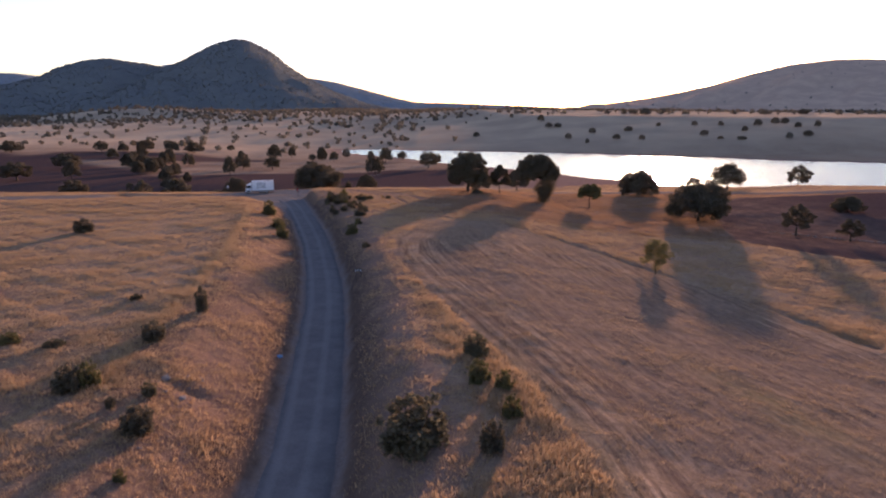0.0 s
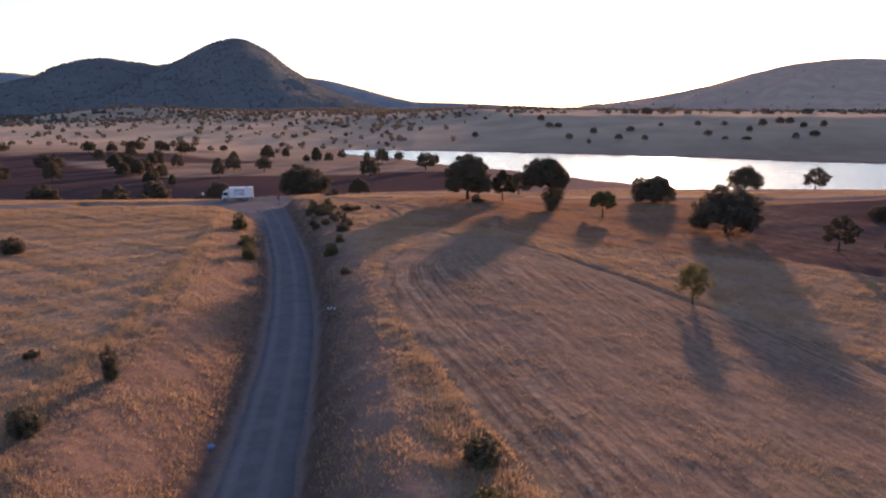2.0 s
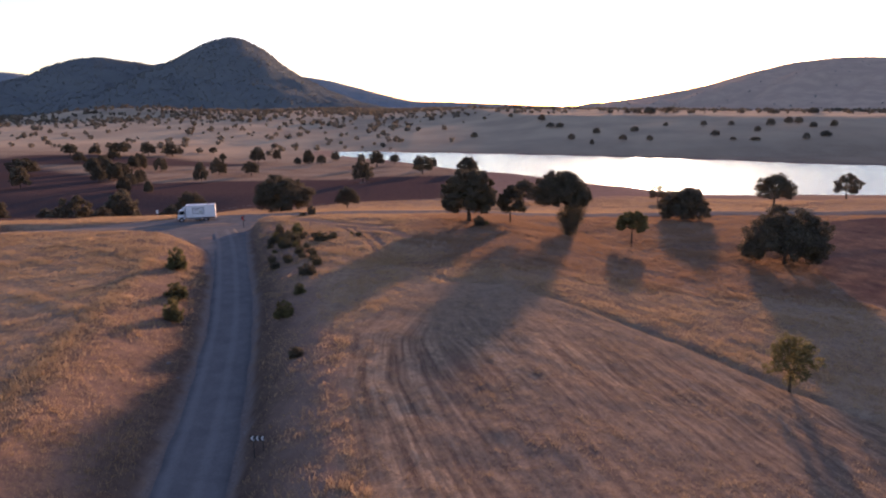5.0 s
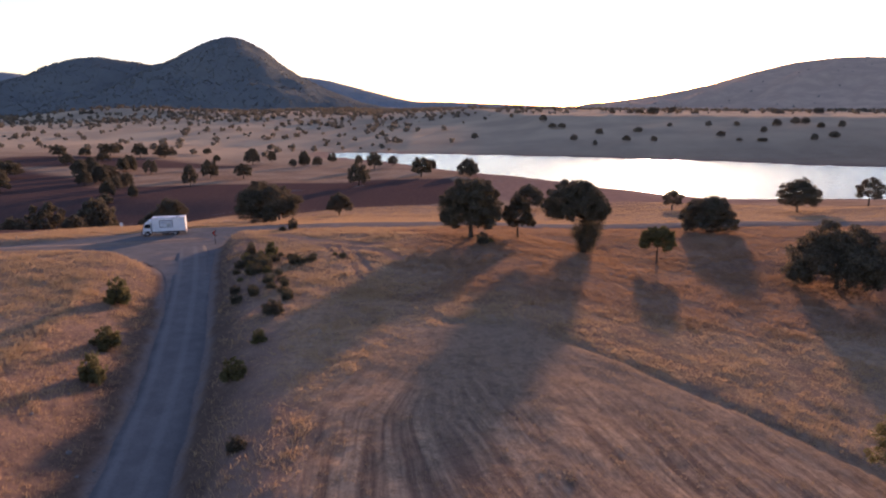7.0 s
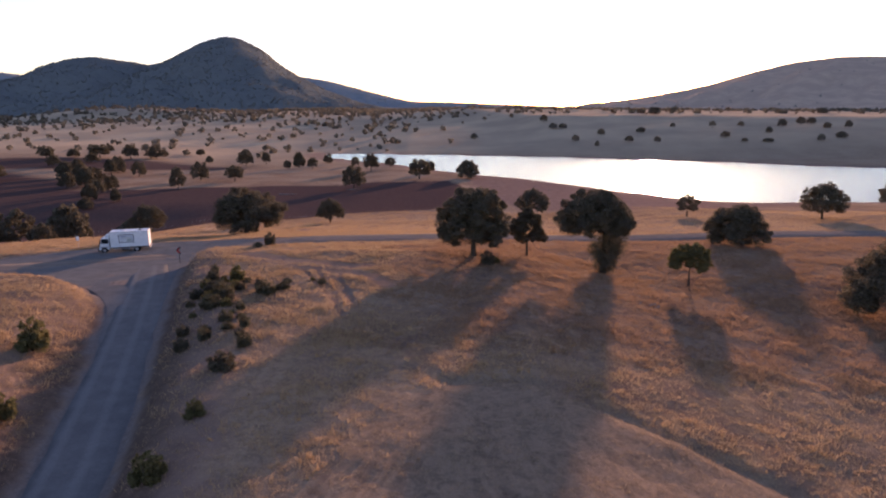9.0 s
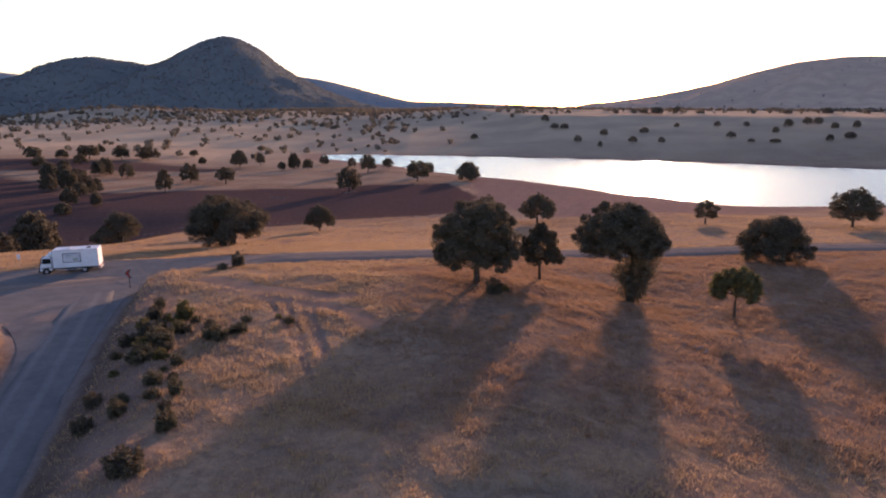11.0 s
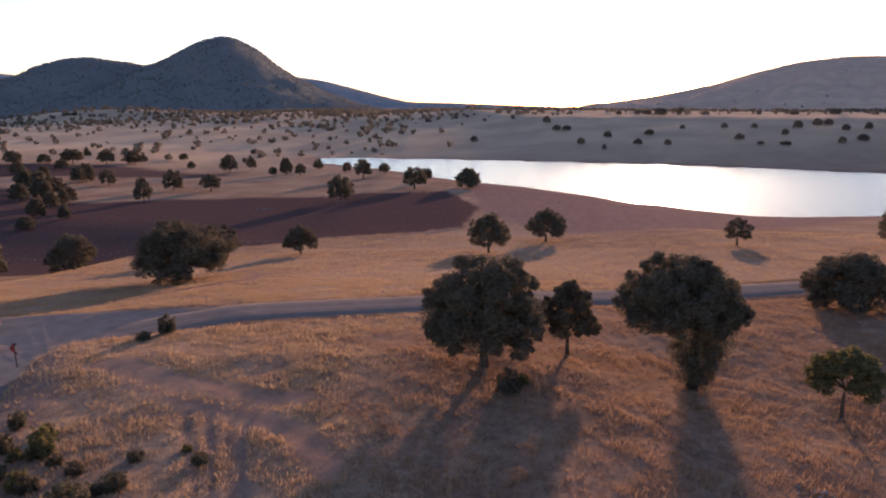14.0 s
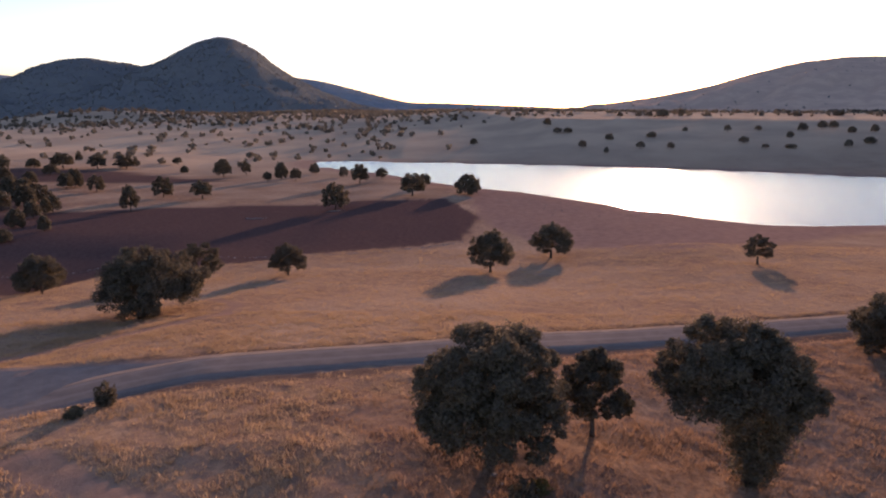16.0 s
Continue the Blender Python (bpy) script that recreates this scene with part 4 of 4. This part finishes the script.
# ---- lorry ----
def wheel(parent, x, y, r=0.47, w=0.3):
    bm = bmesh.new()
    bmesh.ops.create_cone(bm, cap_ends=True, segments=28, radius1=r, radius2=r, depth=w, matrix=pose(x, y, r, 0, 90, 0))
    bmesh.ops.bevel(bm, geom=[e for e in bm.edges if e.calc_length() < 0.2], offset=0.04, segments=2, affect="EDGES")
    tyre = part("wheel", bm, M_RUBBER, parent)
    bm = bmesh.new()
    bmesh.ops.create_cone(bm, cap_ends=True, segments=20, radius1=r * 0.55, radius2=r * 0.45, depth=w + 0.03, matrix=pose(x, y, r, 0, 90, 0))
    part("rim", bm, M_STEEL, tyre, "grey steel rim")


def lorry():
    """Front towards -y of its own axes; 7.4 long, 2.25 wide, 3.2 high."""
    ob = thing("box_truck", 0, 0, 0, 0, "white box lorry with a framed poster, parked on gravel", "truck")
    part("cargo_box", box(2.25, 5.3, 2.3, 0, 0.95, 2.03, 0.03), M_WHITE, ob)
    part("floor_beam", box(2.15, 5.2, 0.14, 0, 0.95, 0.82, 0.01), M_DARK, ob, "dark frame under the cargo box")
    for sx, sy in ((-1, -1.68), (1, -1.68), (-1, 3.58), (1, 3.58)):
        part("corner_trim", box(0.05, 0.05, 2.26, sx * 1.11, sy, 2.03, 0.008), M_STEEL, ob, "grey metal corner trim")
    for sx in (-1, 1):
        part("roof_trim", box(0.05, 5.28, 0.05, sx * 1.11, 0.95, 3.165, 0.008), M_STEEL, ob, "grey metal roof edge")
        part("toolbox", box(0.4, 1.1, 0.42, sx * 0.9, 0.35, 0.58, 0.02), M_DARK, ob, "dark box under the floor")
    part("roof_hatch", box(0.7, 0.7, 0.10, 0, 0.0, 3.22, 0.03), M_WHITE, ob)
    part("roof_hatch", box(0.7, 0.5, 0.08, 0, 2.4, 3.21, 0.03), M_DARK, ob)
    for sx in (-1, 1):
        frame_ob = part("poster_frame", box(0.03, 2.1, 1.25, sx * 1.135, 0.55, 2.15, 0.008), M_DARK, ob, "dark frame on the cargo box")
        part("poster", box(0.03, 1.94, 1.09, sx * 1.145, 0.55, 2.15, 0.008), M_POSTER, frame_ob, "faded pale picture panel")
        for k, (w, h, dy, dz) in enumerate(((0.9, 0.12, -0.3, 0.32), (1.3, 0.10, 0.1, 0.1), (0.6, 0.34, 0.4, -0.25))):
            part("poster_bar", box(0.012, w, h, sx * 1.165, 0.55 + dy, 2.15 + dz), make_bar(k), frame_ob)
    bm = box(2.0, 1.5, 1.75, 0, -2.6, 1.42, 0.0)
    for v in bm.verts:
        if v.co.y < -3 and v.co.z > 1.5:
            v.co.y += 0.42
    bmesh.ops.bevel(bm, geom=bm.edges[:], offset=0.09, segments=3, affect="EDGES")
    cab = part("cab", bm, M_WHITE, ob, "white driver's cab")
    part("grille", box(1.3, 0.05, 0.34, 0, -3.37, 1.1, 0.02), M_DARK, cab, "dark radiator grille")
    part("windscreen", box(1.8, 0.05, 0.84, 0, 0, 0, 0.01, pose(0, -3.13, 1.80, -13.5, 0, 0)), M_GLASS, cab, "dark windscreen")
    for sx in (-1, 1):
        part("side_window", box(0.05, 0.95, 0.68, sx * 1.0, -2.42, 1.84, 0.01), M_GLASS, cab, "dark side window")
        part("door_seam", box(0.02, 0.02, 1.1, sx * 1.005, -1.92, 1.3, 0.0), M_DARK, cab)
        part("mirror", box(0.12, 0.08, 0.36, sx * 1.16, -3.0, 1.75, 0.03), M_DARK, cab)
        part("headlight", box(0.34, 0.05, 0.18, sx * 0.72, -3.36, 0.86, 0.02), M_GLASS, cab)
        part("mudguard", box(0.36, 1.05, 0.12, sx * 0.9, -2.55, 0.92, 0.04), M_DARK, ob)
    part("air_deflector", box(1.7, 0.6, 0.5, 0, -2.1, 2.5, 0.12), M_WHITE, cab)
    part("bumper", box(2.0, 0.16, 0.34, 0, -3.38, 0.55, 0.05), M_DARK, ob)
    part("chassis", box(0.9, 6.4, 0.22, 0, 0.3, 0.72, 0.02), M_DARK, ob)
    part("side_rail", box(0.05, 3.0, 0.10, -1.1, 0.3, 0.62, 0.01), M_STEEL, ob)
    part("side_rail", box(0.05, 3.0, 0.10, 1.1, 0.3, 0.62, 0.01), M_STEEL, ob)
    part("rear_bumper", box(2.2, 0.14, 0.16, 0, 3.66, 0.62, 0.03), M_STEEL, ob)
    for sx in (-1, 1):
        part("rear_door", box(1.08, 0.03, 2.2, sx * 0.555, 3.61, 2.0, 0.008), M_WHITE, ob)
        part("tail_light", box(0.3, 0.05, 0.12, sx * 0.85, 3.72, 0.74, 0.01), M_RED, ob)
        wheel(ob, sx * 0.88, -2.55)
        wheel(ob, sx * 0.85, 1.9, 0.47, 0.5)
    return ob


def make_bar(k):
    tone = ((0.30, 0.34, 0.42), (0.55, 0.52, 0.46), (0.36, 0.40, 0.36))[k]
    return make_plain("poster_print", tuple(v * 0.9 for v in tone), tone, 3, 0.5)


LORRY = lorry()
LORRY.matrix_world = pose(-48.9, 167.6, gz(-48.9, 167.6) + 0.05, 0, 0, -74.4) @ Matrix.Scale(1.05, 4)


# ---- road signs ----
def chevron(w, h, thick, x, z, y):
    """A flat arrow head that points to -x."""
    bm = bmesh.new()
    s = w * 0.45
    out = [(x - w / 2, z), (x + w / 2 - s, z + h / 2), (x + w / 2, z + h / 2), (x - w / 2 + s, z), (x + w / 2, z - h / 2), (x + w / 2 - s, z - h / 2)]
    for a, b, c in ((0, 1, 3), (1, 2, 3), (0, 3, 5), (3, 4, 5)):
        lo = [bm.verts.new((out[i][0], y, out[i][1])) for i in (a, b, c)]
        hi = [bm.verts.new((out[i][0], y - thick, out[i][1])) for i in (a, b, c)]
        bm.faces.new(lo[::-1]), bm.faces.new(hi)
        for i in range(3):
            bm.faces.new((lo[i], lo[(i + 1) % 3], hi[(i + 1) % 3], hi[i]))
    return bm


def post(h, r=0.03):
    bm = bmesh.new()
    bmesh.ops.create_cone(bm, cap_ends=True, segments=10, radius1=r, radius2=r, depth=h + 0.3, matrix=Matrix.Translation((0, 0, h / 2 - 0.15)))
    return bm


def bend_sign(x, y, turn, count, w, h, high, ink, ground_paint, label):
    ob = thing("bend_sign", x, y, gz(x, y), turn, label, "road sign")
    wide = w * count
    for k in ((-0.32, 0.32) if count > 1 else (0.08,)):
        bm = post(high + h * (0.4 if count > 1 else 0.1), 0.03 if count > 1 else 0.05)
        bm.transform(Matrix.Translation((k * wide, 0.06, 0)))
        part("post", bm, M_DARK, ob)
    if count > 1:
        plate = part("plate", box(wide, 0.02, h, 0, -0.03, high, 0.005), ground_paint, ob)
    else:
        plate = part("plate", chevron(w * 1.25, h * 1.2, 0.02, 0.04, high, -0.01), ground_paint, ob, "dark arrow-shaped plate")
    for k in range(count):
        part("chevron", chevron(w * 0.72, h * 0.86, 0.006, (k - (count - 1) / 2) * w, high, -0.042), ink, plate)
    return ob


bend_sign(-10.5, 75.8, -4, 3, 0.32, 0.36, 1.15, M_WHITE, M_DARK, "low black board with three white chevrons")
bend_sign(-36.6, 158.6, -12, 1, 0.72, 0.86, 1.95, M_RED, M_DARK, "dark arrow-shaped bend sign with red chevron on a post")
ob = thing("road_sign", -58.5, 171.5, gz(-58.5, 171.5), 10, "small white sign on a thin post", "road sign")
part("post", post(2.0), M_STEEL, ob)
part("plate", box(0.45, 0.02, 0.7, 0, -0.04, 1.75, 0.01), M_WHITE, ob)


# ---- stones and litter ----
def stone(seed, size):
    rng = np.random.default_rng(seed)
    ob = tagged(new("stone"), "pale rough field stone lying in dry grass", "stone")
    bm = bmesh.new()
    bmesh.ops.create_icosphere(bm, subdivisions=2, radius=0.5)
    for v in bm.verts:
        v.co *= 1 + 0.22 * math.sin(3.1 * v.co.x * 2 + seed) * math.cos(2.7 * v.co.y * 2 + 1.3 * seed) + 0.06 * rng.normal()
        v.co.z *= 0.62
    part("stone_body", bm, M_STONE, ob)
    return ob


STONES = [set_at(stone(3, 1), -20.2, 42.9, 20, 0.75, 0.7, -0.05), set_at(stone(8, 1), -18.1, 40.6, 70, 0.5, 0.5, -0.03)]
rs = random.Random(9)
for cx, cy, spread, count, big, text, group in ((-19.2, 42.4, 1.4, 14, 0.35, "", "stones in the gully"), (-17.5, 34.0, 3.0, 16, 0.18, "", "stones on the left bank"), (-22.0, 52.0, 5.0, 14, 0.2, "", "stones on the left bank"),
                                                (-28.0, 100.0, 4.5, 22, 0.3, "pale stone on bare reddish earth", "stones on the left bank"), (25.9, 139.0, 1.0, 16, 0.42, "grey stone of a heap in grass", "heap of stones"),
                                                (6.2, 150.8, 1.2, 3, 0.35, "stone at the foot of the oak", "stones under the oak"), (31.0, 150.6, 2.5, 3, 0.4, "", "stones in the meadow"), (2.0, 40.0, 3.0, 8, 0.25, "", "stones by the bushes"),
                                                (-21.5, 90.3, 0.9, 3, 0.45, "pale stone at the road's edge", "stones by the road")):
    for _ in range(count):
        x, y, s = cx + rs.gauss(0, spread * 0.6), cy + rs.gauss(0, spread * 0.6), big * rs.uniform(0.4, 1.0)
        copy_at(rs.choice(STONES), x, y, rs.uniform(0, 360), s, s, -0.15 * s, text, group)

ob = tagged(new("plastic_bag"), "crumpled blue plastic bag beside the road", "litter")
bm = bmesh.new()
bmesh.ops.create_icosphere(bm, subdivisions=3, radius=0.25)
for v in bm.verts:
    v.co *= 1 + 0.35 * noise.noise(v.co * 9.0)
    v.co.z *= 0.5
part("bag_film", bm, M_BAG, ob)
set_at(ob, -14.7, 53.5, 0, 1.0, 1.0, -0.08)


# ---- what nobody could count ----
def scatter_clumps(name, label, points, sizes, material, category, seed, blades=14, flat=0.8):
    """Far trees and scrub: each a little uneven clump of leaf faces, all in one mesh."""
    rng = np.random.default_rng(seed)
    n = len(points)
    c = np.repeat(points, blades, 0)
    s = np.repeat(sizes, blades)
    v = rng.normal(size=(n * blades, 3))
    v /= np.linalg.norm(v, axis=1)[:, None]
    v[:, 2] = v[:, 2] * flat
    c = c + v * (s * 0.34)[:, None] + np.stack([0 * s, 0 * s, s * 0.42], 1)
    a = rng.normal(size=(n * blades, 3))
    a /= np.linalg.norm(a, axis=1)[:, None]
    b = np.cross(a, rng.normal(size=(n * blades, 3)))
    b /= np.linalg.norm(b, axis=1)[:, None]
    k = (s * 0.24)[:, None]
    q = np.stack([c - a * k - b * k * 0.6, c + a * k * 0.5 - b * k, c + a * k + b * k * 0.6, c - a * k * 0.4 + b * k], 1)
    return tagged(new(name, quads_mesh(name, q, material)), label, category, kind="stuff")


rng = np.random.default_rng(21)
px, py = rng.uniform(-1700, 1200, 15000), rng.uniform(640, 2300, 15000)
keep = (inside(px, py, SHORE) > 30) & (np.abs(px) < py * 0.85)
dense = np.clip(0.12 + 0.55 * ramp(300, -300, px) * ramp(900, 1300, py) + 0.3 * ramp(1000, 1400, py) + 0.12 * ramp(150, -50, px) * ramp(-500, -300, px) + 0.2 * wobble(px, py, 260.0, 1.0), 0.06, 1)
keep &= (rng.random(len(px)) < dense) & ~((px > 20) & (py < 1000))
px, py = px[keep], py[keep]
pts = np.stack([px, py, ground(px, py) - 0.3], 1)
scatter_clumps("far_trees", "scattered dark trees on the far plain, paled for haze", pts, rng.uniform(3.5, 9.5, len(px)), M_HAZED_OAK, "trees", 22)


# woods on the mountains
wood_pts, wood_size = [], []
for sheet, count in zip(WOODED, (2500, 4000, 6000, 220)):
    r, k = sheet.shape[:2]
    i, j = rng.integers(2, r - 14, count), rng.integers(0, k - 1, count)
    u, v = rng.random((count, 1)), rng.random((count, 1))
    p = sheet[i, j] * (1 - u) * (1 - v) + sheet[i + 1, j] * u * (1 - v) + sheet[i, j + 1] * (1 - u) * v + sheet[i + 1, j + 1] * u * v
    wood_pts.append(p - np.array([0, 0, 1.5]))
    wood_size.append(rng.uniform(4, 8, count))
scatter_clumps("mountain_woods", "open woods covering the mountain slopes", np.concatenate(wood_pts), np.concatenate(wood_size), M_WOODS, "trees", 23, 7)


def tufts(name, label, x, y, high, material, seed, blades=5):
    """Dry grass: little fans of narrow blades, all in one mesh."""
    g = np.random.default_rng(seed)
    n = len(x)
    root = np.stack([x, y, ground_height(x, y) - 0.03], 1)
    root = np.repeat(root, blades, 0)
    h = np.repeat(high, blades) * g.uniform(0.6, 1.15, n * blades)
    a = g.uniform(0, 2 * math.pi, n * blades)
    root[:, 0] += np.cos(a) * h * 0.9 * g.random(n * blades)
    root[:, 1] += np.sin(a) * h * 0.9 * g.random(n * blades)
    w = h * g.uniform(0.045, 0.125, n * blades)
    b = g.uniform(0, math.pi, n * blades)
    side = np.stack([np.cos(b) * w, np.sin(b) * w, 0 * w], 1)
    bend = h * g.uniform(0.1, 0.7, n * blades)
    tip = root + np.stack([np.cos(a) * bend, np.sin(a) * bend, h], 1)
    return tagged(new(name, quads_mesh(name, np.stack([root - side, root + side, tip], 1), material, 3)), label, "grass", kind="stuff")


def grass_field(count, y0, y1, seed):
    g = np.random.default_rng(seed)
    y = y0 + (y1 - y0) * g.random(count) ** 0.9
    x = g.uniform(-1, 1, count) * (14 + y * 0.72)
    patchy = wobble(x, y, 14.0, 2.0) + 0.6 * wobble(x, y, 5.0, 6.0) + 0.45 * wobble(x, y, 2.3, 1.0) + 0.3 * wobble(x + 0.3 * y, y, 0.9, 7.0)
    dry = 0.80 + 0.22 * patchy
    d1, side = off_line(x, y, SIDE_ROAD)
    d2, side2 = off_line(x, y, CROSS_ROAD)
    gold, _ = off_line(x, y, GOLD_EDGE)
    dry = dry * (1 - 0.25 * ramp(12, 6, d1) * (side < 0)) * (1 - 0.6 * ramp(11.0, 7.5, d1 + wobble(x, y, 4.0, 3.0)) * (side > 0)) + 0.5 * np.exp(-(gold / 0.9) ** 2)
    dry *= ramp(3.0, 4.5, d1) * np.where((side2 > 0) & (x > -27), 0.12 + 0.88 * ramp(7.0, 8.6, d2), 1.0) * ramp(3.6, 5.2, d2) * ramp(0.6, 2.0, inside(x, y, APRON))
    for line, wide in [(r, 0.5) for r in RUTS] + [(t, 1.6) for t in TRACKS]:
        k, _ = off_line(x, y, line)
        dry = dry * ramp(wide * 0.5, wide, k) + 0.7 * np.exp(-((k - wide - 0.3) / 0.35) ** 2)
    f = inside(x, y, FIELD_EDGE)
    rows = 0.5 + 0.5 * ramp(104, 86, y) * np.sin(4.8 * (field_rows(x, y) + 0.35 * wobble(x, y, 6.0, 1.0)))
    fringe = ramp(-0.4, 0.6, f) * ramp(5.5, 2.5, f + wobble(x, y, 6.0, 2.0)) * ramp(9.0, 12.0, d1)
    dry = np.where(f < 0, dry * (0.6 + 0.4 * rows ** 1.5), dry) + 0.45 * fringe * ramp(85, 60, y)
    for ring in (PLOUGH_RIGHT, PLOUGH_MID, PLOUGH_LEFT):
        dry *= ramp(-0.5, 1.0, inside(x, y, ring))
    keep = g.random(count) < dry
    tall = (1 + 0.35 * patchy + 0.6 * np.exp(-(gold / 0.8) ** 2) + 0.6 * fringe * ramp(85, 60, y)) * g.uniform(0.55, 1.25, count)
    return x[keep], y[keep], tall[keep], f[keep] < -0.3


x, y, tall, cut = grass_field(520000, 14, 122, 31)
tufts("dry_grass_near", "tufts of dry golden grass", x[~cut], y[~cut], 0.23 * tall[~cut], M_GRASS, 33, 4)
tufts("stubble", "rows of pale cut straw stubble", x[cut], y[cut], 0.17 * tall[cut], M_STUBBLE, 35, 3)
x, y, tall, cut = (np.concatenate(v) for v in zip(grass_field(430000, 118, 205, 32), grass_field(150000, 203, 290, 37)))
_, side = off_line(x, y, CROSS_ROAD)
here = (side > 0) & (x > -2 + 6 * wobble(x, y, 18.0, 3.0))
tufts("russet_grass", "tufts of russet dry grass round the oaks", x[here], y[here], 0.30 * tall[here], M_RUSSET, 36, 4)
tufts("dry_grass_far", "tufts of dry golden grass beyond the gravel road", x[~here], y[~here], 0.30 * tall[~here], M_GRASS, 34, 4)


def pebbles(name, label, x, y, size, seed):
    """Small pale stones, each a squat uneven eight-faced lump, all in one mesh."""
    g = np.random.default_rng(seed)
    n = len(x)
    c = np.stack([x, y, ground_height(x, y) + size * 0.15], 1)
    a = g.uniform(0, math.pi, n)
    r = size[:, None] * g.uniform(0.35, 0.6, (n, 4))
    ring = np.stack([np.stack([np.cos(a + k * math.pi / 2) * r[:, k], np.sin(a + k * math.pi / 2) * r[:, k], 0 * a], 1) + c for k in range(4)], 1)
    up = c + np.stack([0 * a, 0 * a, size * 0.35], 1)
    down = c - np.stack([0 * a, 0 * a, size * 0.35], 1)
    tris = [np.stack([ring[:, k], ring[:, (k + 1) % 4], up], 1) for k in range(4)] + [np.stack([ring[:, (k + 1) % 4], ring[:, k], down], 1) for k in range(4)]
    return tagged(new(name, quads_mesh(name, np.concatenate(tris, 0), M_STONE, 3)), label, "stones", kind="stuff")


g = np.random.default_rng(51)
t = g.random(420)
line = np.array([(-140, 276), (-102, 285.2), (-64, 286.8), (-24, 281), (-3, 291), (10, 304)], float)
lx, ly = np.interp(t, np.linspace(0, 1, 6), line[:, 0]) + g.normal(0, 0.8, 420), np.interp(t, np.linspace(0, 1, 6), line[:, 1]) + g.normal(0, 0.5, 420)
pebbles("stone_row", "row of pale stones along ploughed earth", lx, ly, g.uniform(0.2, 0.55, 420), 52)
hx, hy = np.concatenate([g.normal(-41, 1.6, 60), g.normal(-70, 2.2, 40)]), np.concatenate([g.normal(382, 0.9, 60), g.normal(364, 0.8, 40)])
pebbles("stone_heaps", "pale stones cleared from ploughed earth", hx, hy, g.uniform(0.3, 0.8, 100), 53)
wx, wy = g.uniform(36, 82, 30), g.uniform(350, 430, 30)
pebbles("pale_stones", "scattered pale stones on the lake shore slope", wx, wy, g.uniform(0.4, 0.9, 30), 54)
bx, by = g.normal(-23, 4.5, 260), g.uniform(28, 122, 260)
bx = bx + np.interp(by, [28, 122], [5, -8])
pebbles("bank_pebbles", "pale pebbles on the reddish road bank", bx, by, g.uniform(0.05, 0.16, 260), 55)
t = g.random(160)
rx, ry = 70 + 26 * t + g.normal(0, 0.6, 160), 133.5 - 6.5 * t + g.normal(0, 0.35, 160)
pebbles("field_stones", "line of pale stones in dark ploughed earth", rx, ry, g.uniform(0.15, 0.5, 160), 56)

twigs = tagged(new("dead_bush"), "bare pale dead twigs beside the road ditch", "bush")
rt = random.Random(3)
for k in range(9):
    a, l = rt.uniform(0, 6.28), rt.uniform(0.5, 0.95)
    p = [(0, 0, -0.05), (0.12 * math.cos(a), 0.12 * math.sin(a), l * 0.5), (0.35 * math.cos(a + 0.4), 0.35 * math.sin(a + 0.4), l)]
    part("twig", tube(p, [0.016, 0.011, 0.004], 5), M_STRAW, twigs)
set_at(twigs, -21.5, 161.5, 0, 1.2, 1.3, 0.02)
